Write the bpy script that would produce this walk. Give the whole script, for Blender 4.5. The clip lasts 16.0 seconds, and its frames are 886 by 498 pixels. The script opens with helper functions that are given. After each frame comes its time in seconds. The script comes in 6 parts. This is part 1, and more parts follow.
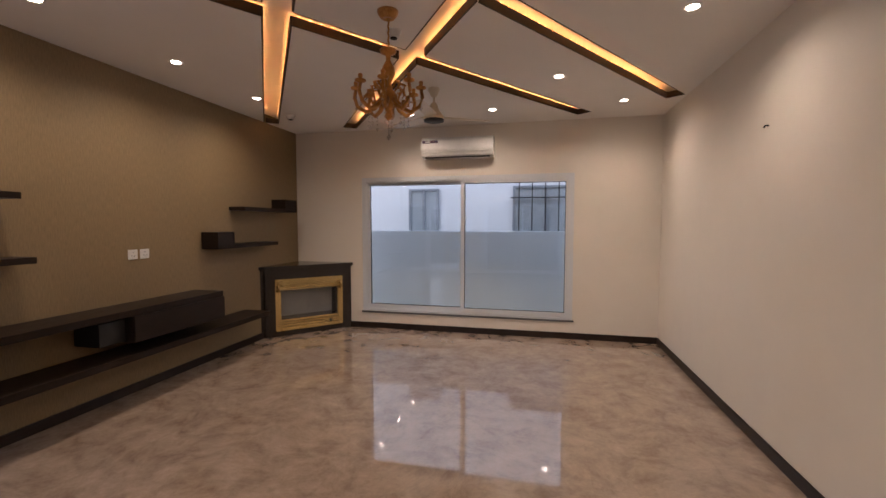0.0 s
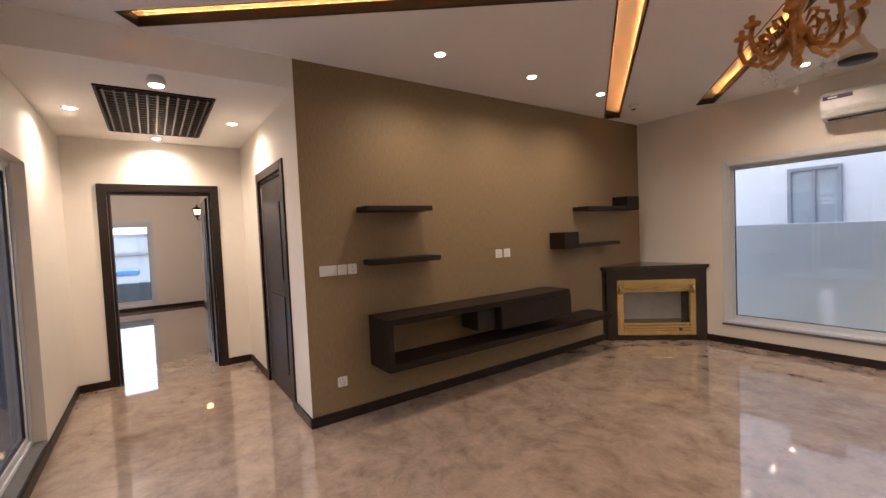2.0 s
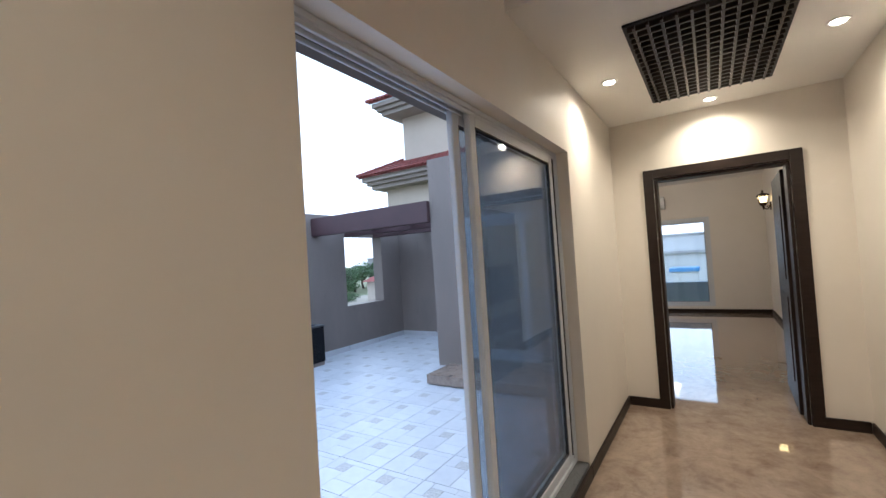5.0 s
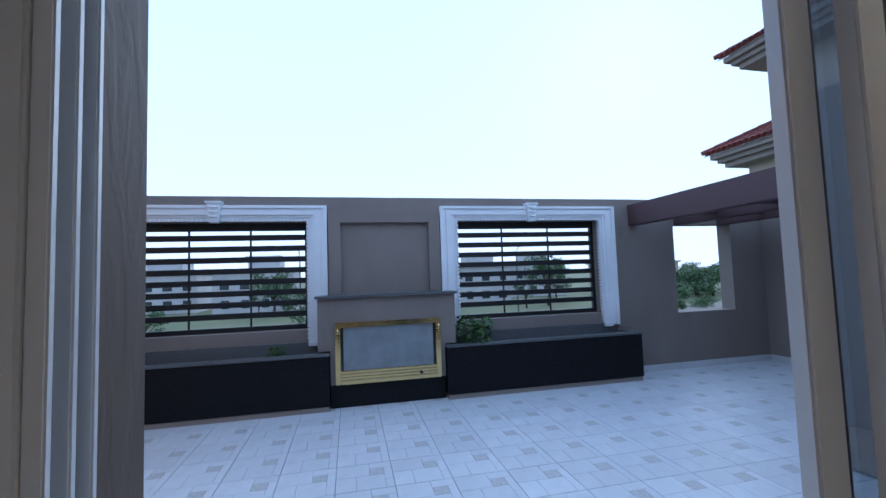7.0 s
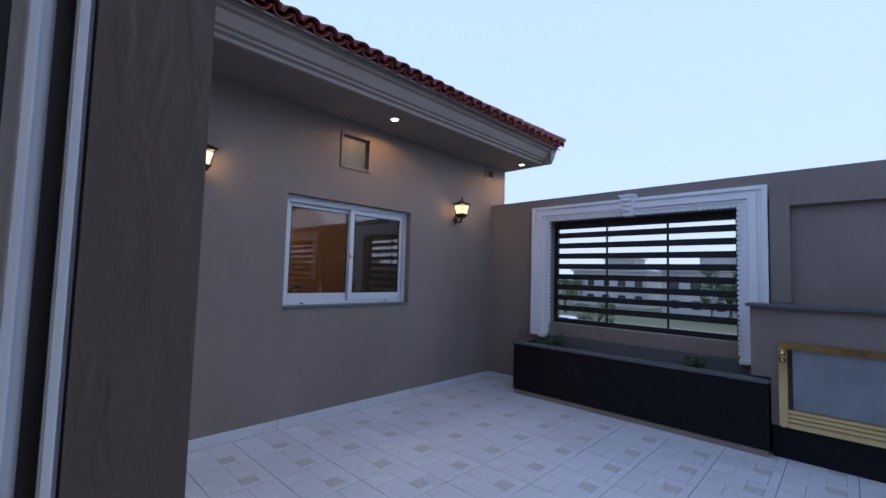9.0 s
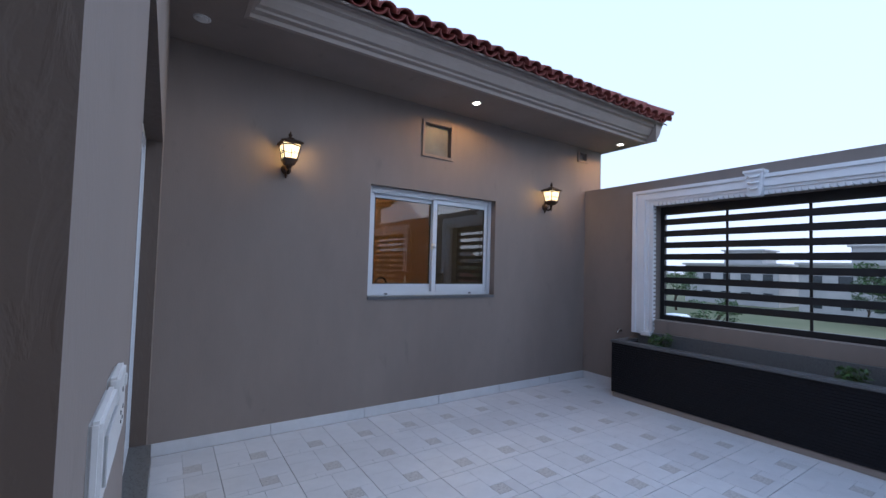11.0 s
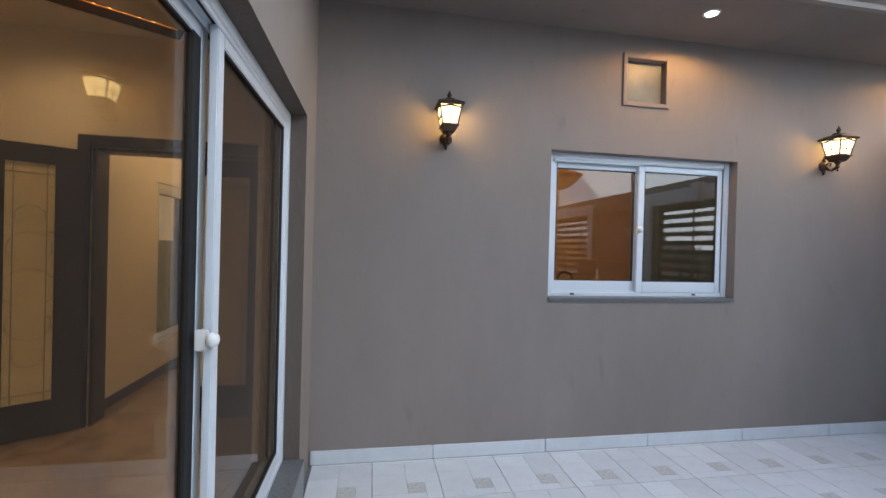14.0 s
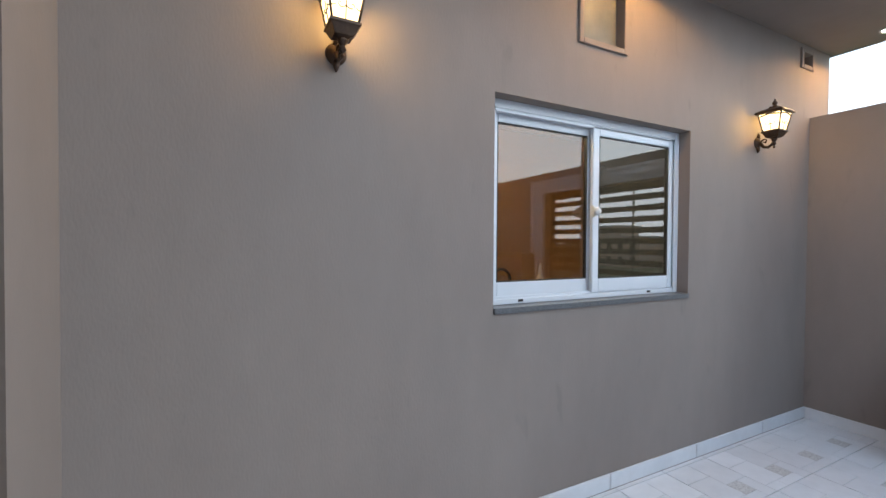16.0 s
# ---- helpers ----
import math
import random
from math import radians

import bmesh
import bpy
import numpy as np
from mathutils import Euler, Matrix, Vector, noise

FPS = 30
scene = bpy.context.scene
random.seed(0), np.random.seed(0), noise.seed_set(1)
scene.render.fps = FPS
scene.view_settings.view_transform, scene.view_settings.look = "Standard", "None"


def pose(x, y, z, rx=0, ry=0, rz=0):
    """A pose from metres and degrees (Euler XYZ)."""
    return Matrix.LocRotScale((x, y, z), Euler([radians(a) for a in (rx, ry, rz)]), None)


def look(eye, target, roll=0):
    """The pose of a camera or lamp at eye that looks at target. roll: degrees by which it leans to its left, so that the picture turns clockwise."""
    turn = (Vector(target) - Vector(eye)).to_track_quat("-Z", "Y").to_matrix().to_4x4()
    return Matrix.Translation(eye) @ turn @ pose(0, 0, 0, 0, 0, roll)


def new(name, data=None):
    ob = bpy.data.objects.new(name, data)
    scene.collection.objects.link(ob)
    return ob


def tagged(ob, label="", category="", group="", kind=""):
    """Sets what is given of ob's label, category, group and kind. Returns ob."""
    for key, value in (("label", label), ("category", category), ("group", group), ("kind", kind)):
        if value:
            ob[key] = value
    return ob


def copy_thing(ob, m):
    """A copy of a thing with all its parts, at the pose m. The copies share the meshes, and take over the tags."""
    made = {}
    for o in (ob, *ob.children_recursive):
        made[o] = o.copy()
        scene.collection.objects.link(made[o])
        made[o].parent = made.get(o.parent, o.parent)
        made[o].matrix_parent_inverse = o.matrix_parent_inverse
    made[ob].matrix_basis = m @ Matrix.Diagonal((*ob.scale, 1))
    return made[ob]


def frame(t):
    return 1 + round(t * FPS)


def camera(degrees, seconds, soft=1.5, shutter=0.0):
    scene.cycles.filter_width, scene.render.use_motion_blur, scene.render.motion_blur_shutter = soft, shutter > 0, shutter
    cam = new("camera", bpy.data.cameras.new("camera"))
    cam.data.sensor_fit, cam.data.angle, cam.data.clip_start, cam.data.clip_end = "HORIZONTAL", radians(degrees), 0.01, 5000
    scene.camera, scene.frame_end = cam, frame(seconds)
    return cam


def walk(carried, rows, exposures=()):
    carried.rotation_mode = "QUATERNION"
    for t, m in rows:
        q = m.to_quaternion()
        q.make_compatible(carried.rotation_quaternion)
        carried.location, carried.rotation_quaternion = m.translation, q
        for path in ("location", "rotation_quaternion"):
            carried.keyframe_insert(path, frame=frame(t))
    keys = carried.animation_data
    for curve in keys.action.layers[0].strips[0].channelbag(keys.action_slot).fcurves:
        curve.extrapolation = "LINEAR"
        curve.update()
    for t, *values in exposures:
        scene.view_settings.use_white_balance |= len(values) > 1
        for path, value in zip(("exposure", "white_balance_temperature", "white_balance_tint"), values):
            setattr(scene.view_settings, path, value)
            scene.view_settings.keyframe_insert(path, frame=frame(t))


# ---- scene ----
cam = camera(93.1, 16.0)

PATH = [
    (0, (3.659, 0.657, 1.569), (3.218, 2.604, 1.449), 0.0),
    (0.5, (3.683, 0.673, 1.571), (2.95, 2.53, 1.453), -0.4),
    (1, (3.691, 0.681, 1.57), (2.61, 2.36, 1.46), -1.1),
    (1.5, (3.567, 0.715, 1.55), (2.159, 2.133, 1.455), -1.9),
    (2, (3.378, 0.737, 1.541), (1.735, 1.874, 1.461), -2.6),
    (2.5, (3.167, 0.732, 1.525), (1.349, 1.563, 1.462), -3.0),
    (3, (2.964, 0.808, 1.521), (1.01, 1.234, 1.473), -3.6),
    (3.5, (2.756, 0.897, 1.536), (0.758, 0.824, 1.523), -4.0),
    (6, (1.412, 0.624, 1.479), (0.153, -0.929, 1.558), -3.0),
    (6.5, (1.212, 0.517, 1.462), (0.306, -1.264, 1.558), -2.5),
    (7, (0.989, 0.339, 1.44), (0.552, -1.609, 1.563), -1.9),
    (7.5, (0.862, 0.223, 1.408), (0.851, -1.772, 1.546), -1.2),
    (8, (0.812, 0.055, 1.408), (1.223, -1.897, 1.554), -0.1),
    (8.5, (0.752, -0.068, 1.413), (1.729, -1.808, 1.55), 0.9),
    (9, (0.701, -0.12, 1.411), (2.09, -1.554, 1.533), 1.6),
    (9.5, (0.651, -0.156, 1.393), (2.234, -1.373, 1.499), 1.8),
    (12, (0.915, -0.519, 1.381), (2.669, -1.479, 1.425), 1.2),
    (12.5, (0.955, -0.597, 1.39), (2.917, -0.982, 1.413), 1.8),
    (13, (1.098, -0.617, 1.403), (3.072, -0.935, 1.408), 1.8),
    (13.5, (1.409, -0.665, 1.419), (3.384, -0.979, 1.418), 1.7),
    (14, (1.675, -0.686, 1.426), (3.647, -1.016, 1.412), 1.5),
    (14.5, (1.983, -0.732, 1.427), (3.953, -1.073, 1.406), 1.2),
    (15, (2.25, -0.773, 1.416), (4.217, -1.135, 1.389), 0.9),
    (15.5, (2.571, -0.767, 1.425), (4.46, -1.424, 1.391), 0.8),
    (16, (2.879, -0.781, 1.404), (4.66, -1.691, 1.369), 0.4),
]
walk(cam, [(t, look(eye, target, roll)) for t, eye, target, roll in PATH],
     exposures=[(0, 2.5, 6050, 19), (1.5, 2.76, 6050, 18), (3.5, 3.38, 5950, 15), (6, 1.92, 5250, 1), (7, 1.65, 5020, 5), (8, 1.15, 4980, 13), (9.5, 1.18, 5350, 13), (12, 1.95, 5520, 6), (13, 2.3, 5850, 5), (15, 2.34, 5960, 1), (15.5, 2.48, 6000, 1), (16, 2.5, 6050, 2)])

# ---- world, sun, large lights ----
world = bpy.data.worlds.new("world")
scene.world = world
world.use_nodes = True
wn = world.node_tree
wbg = wn.nodes["Background"]
sky = wn.nodes.new("ShaderNodeTexSky")
sky.sky_type = "NISHITA"
sky.sun_disc = False
sky.sun_elevation = radians(27)
sky.sun_rotation = radians(-143)
sky.air_density = 1.0
sky.dust_density = 10.0
sky.ozone_density = 1.0
# thin even cloud veils most of the evening sky
veil = wn.nodes.new("ShaderNodeMix")
veil.data_type = "RGBA"
veil.inputs["Factor"].default_value = 0.998
wtc = wn.nodes.new("ShaderNodeTexCoord")
wsep = wn.nodes.new("ShaderNodeSeparateXYZ")
wn.links.new(wtc.outputs["Generated"], wsep.inputs["Vector"])
wramp = wn.nodes.new("ShaderNodeValToRGB")
for pos, col in ((0.0, (2.22, 2.28, 2.60, 1)), (0.25, (1.98, 2.24, 2.70, 1)), (1.0, (1.62, 2.00, 2.76, 1))):
    stop = wramp.color_ramp.elements[0] if pos == 0.0 else wramp.color_ramp.elements[-1] if pos == 1.0 else wramp.color_ramp.elements.new(pos)
    stop.position, stop.color = pos, col
wn.links.new(wsep.outputs["Z"], wramp.inputs["Fac"])
wn.links.new(wramp.outputs["Color"], veil.inputs["B"])
wn.links.new(sky.outputs["Color"], veil.inputs["A"])
wn.links.new(veil.outputs["Result"], wbg.inputs["Color"])
wbg.inputs["Strength"].default_value = 0.168


def lamp(name, kind, where, energy, colour, target=None, size=0.05, cone=110, blend=0.6):
    data = bpy.data.lights.new(name, kind)
    data.energy, data.color = energy, colour
    if kind == "SPOT":
        data.spot_size, data.spot_blend, data.shadow_soft_size = radians(cone), blend, size
    elif kind == "POINT":
        data.shadow_soft_size = size
    ob = new(name, data)
    ob.matrix_world = look(where, target or (where[0], where[1] + 0.001, where[2] - 1))
    return ob


WARM = (1.0, 0.80, 0.58)
sun_data = bpy.data.lights.new("sun", "SUN")
sun_data.energy, sun_data.angle, sun_data.color = 0.32, radians(60), (1.0, 0.95, 0.90)
sun_ob = new("sun", sun_data)
sun_ob.matrix_world = look((-12, -16, 10.2), (0, 0, 0))

# the last three are unseen, added to brighten the room's south end
LIVING_AND_ADDED_SPOTS = [(0.62, 2.70), (0.62, 3.74), (0.62, 4.80), (2.07, 5.83), (3.10, 5.83), (3.83, 4.82), (4.58, 5.77), (4.60, 3.70), (4.60, 1.60), (3.4, 1.2), (2.3, 0.9)]
CORRIDOR_SPOTS = [(-1.29, 0.24), (-1.29, 1.47), (-2.25, 0.85)]
for sx, sy in LIVING_AND_ADDED_SPOTS:
    lamp("downlight_lamp", "SPOT", (sx, sy, 2.93), 8.4, WARM, cone=158, blend=1.0)
for sx, sy in CORRIDOR_SPOTS:
    lamp("downlight_lamp", "SPOT", (sx, sy, 2.70), 13, WARM, cone=160, blend=1.0)

# ---- materials ----


def mat(name):
    m = bpy.data.materials.new(name)
    m.use_nodes = True
    return m, m.node_tree.nodes, m.node_tree.links, m.node_tree.nodes["Principled BSDF"]


def surface(name, c1, c2=None, rough=0.6, scale=6.0, stretch=(1, 1, 1), bump=0.1, bump_scale=60.0, metal=0.0, coat=0.0, spec=0.5, dist=0.004, rough_var=0.1, detail=6.0, rand=0.0, scuff=0.0):
    """A paint, stone, metal or wood: two-scale colour noise, roughness variation and fine relief."""
    m, n, l, b = mat(name)
    c2 = c2 or tuple(v * 0.86 for v in c1)
    tc = n.new("ShaderNodeTexCoord")
    mp = n.new("ShaderNodeMapping")
    mp.inputs["Scale"].default_value = stretch
    l.new(tc.outputs["Object"], mp.inputs["Vector"])
    big = n.new("ShaderNodeTexNoise")
    big.inputs["Scale"].default_value, big.inputs["Detail"].default_value, big.inputs["Roughness"].default_value = scale, detail, 0.65
    l.new(mp.outputs["Vector"], big.inputs["Vector"])
    ramp = n.new("ShaderNodeValToRGB")
    ramp.color_ramp.elements[0].position, ramp.color_ramp.elements[1].position = 0.3, 0.7
    ramp.color_ramp.elements[0].color, ramp.color_ramp.elements[1].color = (*c2, 1), (*c1, 1)
    l.new(big.outputs["Fac"], ramp.inputs["Fac"])
    colour = ramp.outputs["Color"]
    if scuff:
        mk = n.new("ShaderNodeTexNoise")
        mk.inputs["Scale"].default_value, mk.inputs["Detail"].default_value, mk.inputs["Distortion"].default_value = 7.0, 3, 0.4
        l.new(mp.outputs["Vector"], mk.inputs["Vector"])
        mkr = n.new("ShaderNodeMapRange")
        mkr.inputs["From Min"].default_value, mkr.inputs["From Max"].default_value = 0.66, 0.74
        mkr.inputs["To Min"].default_value, mkr.inputs["To Max"].default_value = 1.0, 1.0 - scuff
        l.new(mk.outputs["Fac"], mkr.inputs["Value"])
        worn = n.new("ShaderNodeMix")
        worn.data_type, worn.blend_type = "RGBA", "MULTIPLY"
        worn.inputs["Factor"].default_value = 1.0
        l.new(colour, worn.inputs["A"])
        l.new(mkr.outputs["Result"], worn.inputs["B"])
        colour = worn.outputs["Result"]
    if rand:
        info = n.new("ShaderNodeObjectInfo")
        geo = n.new("ShaderNodeNewGeometry")
        add = n.new("ShaderNodeMath")
        add.operation = "ADD"
        l.new(info.outputs["Random"], add.inputs[0])
        l.new(geo.outputs["Random Per Island"], add.inputs[1])
        wrap = n.new("ShaderNodeMath")
        wrap.operation = "FRACT"
        l.new(add.outputs[0], wrap.inputs[0])
        mr = n.new("ShaderNodeMapRange")
        mr.inputs["To Min"].default_value, mr.inputs["To Max"].default_value = 1 - rand, 1 + rand
        l.new(wrap.outputs[0], mr.inputs["Value"])
        hsv = n.new("ShaderNodeHueSaturation")
        l.new(mr.outputs["Result"], hsv.inputs["Value"])
        l.new(colour, hsv.inputs["Color"])
        colour = hsv.outputs["Color"]
    l.new(colour, b.inputs["Base Color"])
    fine = n.new("ShaderNodeTexNoise")
    fine.inputs["Scale"].default_value, fine.inputs["Detail"].default_value = bump_scale, 4
    l.new(mp.outputs["Vector"], fine.inputs["Vector"])
    bp = n.new("ShaderNodeBump")
    bp.inputs["Strength"].default_value, bp.inputs["Distance"].default_value = bump, dist
    l.new(fine.outputs["Fac"], bp.inputs["Height"])
    l.new(bp.outputs["Normal"], b.inputs["Normal"])
    rr = n.new("ShaderNodeMapRange")
    rr.inputs["To Min"].default_value, rr.inputs["To Max"].default_value = max(0.02, rough - rough_var), min(1, rough + rough_var)
    l.new(big.outputs["Fac"], rr.inputs["Value"])
    l.new(rr.outputs["Result"], b.inputs["Roughness"])
    b.inputs["Metallic"].default_value, b.inputs["Coat Weight"].default_value = metal, coat
    b.inputs["Specular IOR Level"].default_value = spec
    return m


def glow(name, colour, strength):
    m, n, l, b = mat(name)
    b.inputs["Base Color"].default_value = (*colour, 1)
    b.inputs["Emission Color"].default_value = (*colour, 1)
    b.inputs["Emission Strength"].default_value = strength
    return m


def glass(name, tint=(1, 1, 1), gloss=0.08, rough=0.0, haze=0.0):
    """Thin window glass: clear, with a mirror that grows at grazing angles."""
    m, n, l, b = mat(name)
    out = n["Material Output"]
    tr = n.new("ShaderNodeBsdfTransparent")
    tr.inputs["Color"].default_value = (*tint, 1)
    gl = n.new("ShaderNodeBsdfGlossy")
    gl.inputs["Roughness"].default_value = rough
    lw = n.new("ShaderNodeLayerWeight")
    lw.inputs["Blend"].default_value = 0.5
    pw = n.new("ShaderNodeMath")
    pw.operation = "POWER"
    pw.inputs[1].default_value = 5.0
    l.new(lw.outputs["Facing"], pw.inputs[0])
    ad = n.new("ShaderNodeMath")
    ad.operation = "MULTIPLY_ADD"
    ad.use_clamp = True
    ad.inputs[1].default_value, ad.inputs[2].default_value = 0.9, gloss
    l.new(pw.outputs[0], ad.inputs[0])
    mx = n.new("ShaderNodeMixShader")
    l.new(ad.outputs[0], mx.inputs["Fac"])
    clear = tr.outputs["BSDF"]
    # milky haze put into the pane as a pale blue translucent share
    if haze:
        haze_bsdf = n.new("ShaderNodeBsdfTranslucent")
        haze_bsdf.inputs["Color"].default_value = (0.80, 0.86, 0.92, 1)
        film = n.new("ShaderNodeMixShader")
        film.inputs["Fac"].default_value = haze
        l.new(clear, film.inputs[1])
        l.new(haze_bsdf.outputs["BSDF"], film.inputs[2])
        clear = film.outputs["Shader"]
    l.new(clear, mx.inputs[1])
    l.new(gl.outputs["BSDF"], mx.inputs[2])
    l.new(mx.outputs["Shader"], out.inputs["Surface"])
    return m


def marble(name):
    """Polished beige marble: clouds, thin wandering veins and faint slab joints."""
    m, n, l, b = mat(name)
    tc = n.new("ShaderNodeTexCoord")
    warp = n.new("ShaderNodeTexNoise")
    warp.inputs["Scale"].default_value, warp.inputs["Detail"].default_value = 1.1, 8
    l.new(tc.outputs["Object"], warp.inputs["Vector"])
    mixv = n.new("ShaderNodeMix")
    mixv.data_type = "VECTOR"
    mixv.inputs["Factor"].default_value = 0.35
    l.new(tc.outputs["Object"], mixv.inputs["A"])
    l.new(warp.outputs["Color"], mixv.inputs["B"])
    cloud = n.new("ShaderNodeTexNoise")
    cloud.inputs["Scale"].default_value, cloud.inputs["Detail"].default_value, cloud.inputs["Roughness"].default_value = 7.0, 10, 0.76
    l.new(mixv.outputs["Result"], cloud.inputs["Vector"])
    ramp = n.new("ShaderNodeValToRGB")
    e = ramp.color_ramp.elements
    e[0].position, e[0].color = 0.32, (0.185, 0.126, 0.090, 1)
    e[1].position, e[1].color = 0.70, (0.39, 0.305, 0.240, 1)
    mid = e.new(0.5)
    mid.color = (0.295, 0.222, 0.170, 1)
    l.new(cloud.outputs["Fac"], ramp.inputs["Fac"])
    vein = n.new("ShaderNodeTexVoronoi")
    vein.feature = "DISTANCE_TO_EDGE"
    vein.inputs["Scale"].default_value = 2.6
    l.new(mixv.outputs["Result"], vein.inputs["Vector"])
    vr = n.new("ShaderNodeMapRange")
    vr.inputs["From Max"].default_value = 0.035
    vr.inputs["To Min"].default_value, vr.inputs["To Max"].default_value = 0.75, 1.0
    l.new(vein.outputs["Distance"], vr.inputs["Value"])
    mul = n.new("ShaderNodeMix")
    mul.data_type, mul.blend_type = "RGBA", "MULTIPLY"
    mul.inputs["Factor"].default_value = 0.35
    l.new(ramp.outputs["Color"], mul.inputs["A"])
    l.new(vr.outputs["Result"], mul.inputs["B"])
    brick = n.new("ShaderNodeTexBrick")
    brick.offset = 0.0
    brick.inputs["Scale"].default_value = 1.0
    brick.inputs["Brick Width"].default_value, brick.inputs["Row Height"].default_value = 0.8, 0.8
    brick.inputs["Mortar Size"].default_value = 0.0014
    brick.inputs["Color1"].default_value = brick.inputs["Color2"].default_value = (1, 1, 1, 1)
    brick.inputs["Mortar"].default_value = (0.6, 0.55, 0.5, 1)
    l.new(tc.outputs["Object"], brick.inputs["Vector"])
    mul2 = n.new("ShaderNodeMix")
    mul2.data_type, mul2.blend_type = "RGBA", "MULTIPLY"
    mul2.inputs["Factor"].default_value = 0.3
    l.new(mul.outputs["Result"], mul2.inputs["A"])
    l.new(brick.outputs["Color"], mul2.inputs["B"])
    l.new(mul2.outputs["Result"], b.inputs["Base Color"])
    b.inputs["Roughness"].default_value = 0.035
    b.inputs["Specular IOR Level"].default_value = 0.9
    b.inputs["Coat Weight"].default_value, b.inputs["Coat Roughness"].default_value = 0.5, 0.01
    return m


def trowelled(name):
    """Brown-grey render with sparse drawn-down ridges left by the trowel."""
    m, n, l, b = mat(name)
    tc = n.new("ShaderNodeTexCoord")
    mp = n.new("ShaderNodeMapping")
    mp.inputs["Scale"].default_value = (1, 1, 0.32)
    l.new(tc.outputs["Object"], mp.inputs["Vector"])
    lump = n.new("ShaderNodeTexNoise")
    lump.inputs["Scale"].default_value, lump.inputs["Detail"].default_value, lump.inputs["Distortion"].default_value = 22, 5, 0.5
    l.new(mp.outputs["Vector"], lump.inputs["Vector"])
    step = n.new("ShaderNodeValToRGB")
    step.color_ramp.elements[0].position, step.color_ramp.elements[1].position = 0.50, 0.62
    l.new(lump.outputs["Fac"], step.inputs["Fac"])
    fine = n.new("ShaderNodeTexNoise")
    fine.inputs["Scale"].default_value = 160
    l.new(tc.outputs["Object"], fine.inputs["Vector"])
    mixh = n.new("ShaderNodeMix")
    mixh.inputs["Factor"].default_value = 0.12
    l.new(step.outputs["Color"], mixh.inputs["A"])
    l.new(fine.outputs["Fac"], mixh.inputs["B"])
    bp = n.new("ShaderNodeBump")
    bp.inputs["Strength"].default_value, bp.inputs["Distance"].default_value = 0.24, 0.005
    l.new(mixh.outputs["Result"], bp.inputs["Height"])
    l.new(bp.outputs["Normal"], b.inputs["Normal"])
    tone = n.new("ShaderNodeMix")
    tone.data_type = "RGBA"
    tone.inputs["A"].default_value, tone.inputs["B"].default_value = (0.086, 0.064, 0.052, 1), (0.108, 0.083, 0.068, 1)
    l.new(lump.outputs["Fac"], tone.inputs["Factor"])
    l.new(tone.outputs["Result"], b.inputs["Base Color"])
    b.inputs["Roughness"].default_value = 0.7
    return m


M_WALL = surface("cream_wall_paint", (0.74, 0.69, 0.62), (0.68, 0.63, 0.56), 0.55, 0.8, bump=0.06, bump_scale=90)
M_CEIL = surface("white_ceiling_paint", (0.78, 0.76, 0.73), (0.73, 0.71, 0.68), 0.7, 0.7, bump=0.04, bump_scale=70)
M_PAPER = surface("woven_wallpaper", (0.262, 0.186, 0.095), (0.172, 0.120, 0.059), 0.62, 20, (7, 7, 0.8), 0.5, 40, dist=0.003)
M_TAUPE = surface("taupe_render", (0.257, 0.215, 0.190), (0.196, 0.163, 0.143), 0.85, 0.9, (1, 1, 0.4), 0.3, 110, dist=0.003, scuff=0.10)
M_TROWEL = trowelled("rough_trowelled_render")
M_MARBLE = marble("polished_beige_marble")
M_WOOD = surface("dark_walnut_veneer", (0.024, 0.014, 0.010), (0.011, 0.0065, 0.005), 0.42, 5, (1, 1, 9), 0.12, 50, spec=0.30)
M_WOODH = surface("dark_walnut_veneer_long", (0.024, 0.014, 0.010), (0.011, 0.0065, 0.005), 0.42, 5, (9, 1, 9), 0.12, 50, spec=0.30)
M_ALU = surface("white_powder_coated_aluminium", (0.63, 0.66, 0.70), (0.60, 0.63, 0.67), 0.30, 3, bump=0.01, bump_scale=120, rough_var=0.03)
# rubber, and the black pieces that stand in for dark openings
M_GASKET_AND_VOID = surface("black_rubber_and_void", (0.012, 0.012, 0.013), None, 0.6, 20)
M_GRANITE = surface("grey_speckled_granite", (0.17, 0.175, 0.18), (0.06, 0.062, 0.066), 0.3, 140, bump=0.05, bump_scale=200, detail=3)
M_BLACK = surface("black_grooved_stone", (0.012, 0.012, 0.015), (0.006, 0.006, 0.008), 0.55, 20, bump=0.2, bump_scale=120, spec=0.2)
M_TILE = surface("pale_grey_outdoor_tile", (0.64, 0.65, 0.67), (0.55, 0.56, 0.58), 0.45, 5, bump=0.15, bump_scale=80, rand=0.06)
M_TILE2 = surface("patterned_grey_tile_inset", (0.60, 0.59, 0.585), (0.32, 0.315, 0.31), 0.5, 60, bump=0.3, bump_scale=60, detail=2)
M_GROUT = surface("grey_grout", (0.20, 0.20, 0.205), (0.14, 0.14, 0.145), 0.9, 30, bump=0.3)
M_STUCCO = surface("white_moulded_plaster", (0.82, 0.83, 0.85), (0.75, 0.76, 0.78), 0.6, 3, bump=0.08, bump_scale=60)
M_STEEL = surface("black_painted_steel", (0.010, 0.010, 0.012), (0.006, 0.006, 0.007), 0.5, 8, bump=0.08)
M_CLAY = surface("red_clay_tile", (0.25, 0.058, 0.045), (0.13, 0.033, 0.028), 0.75, 7, bump=0.3, bump_scale=40, rand=0.22)
M_CORNICE = surface("beige_cornice_render", (0.30, 0.255, 0.225), (0.25, 0.21, 0.185), 0.8, 1.5, bump=0.15, bump_scale=80)
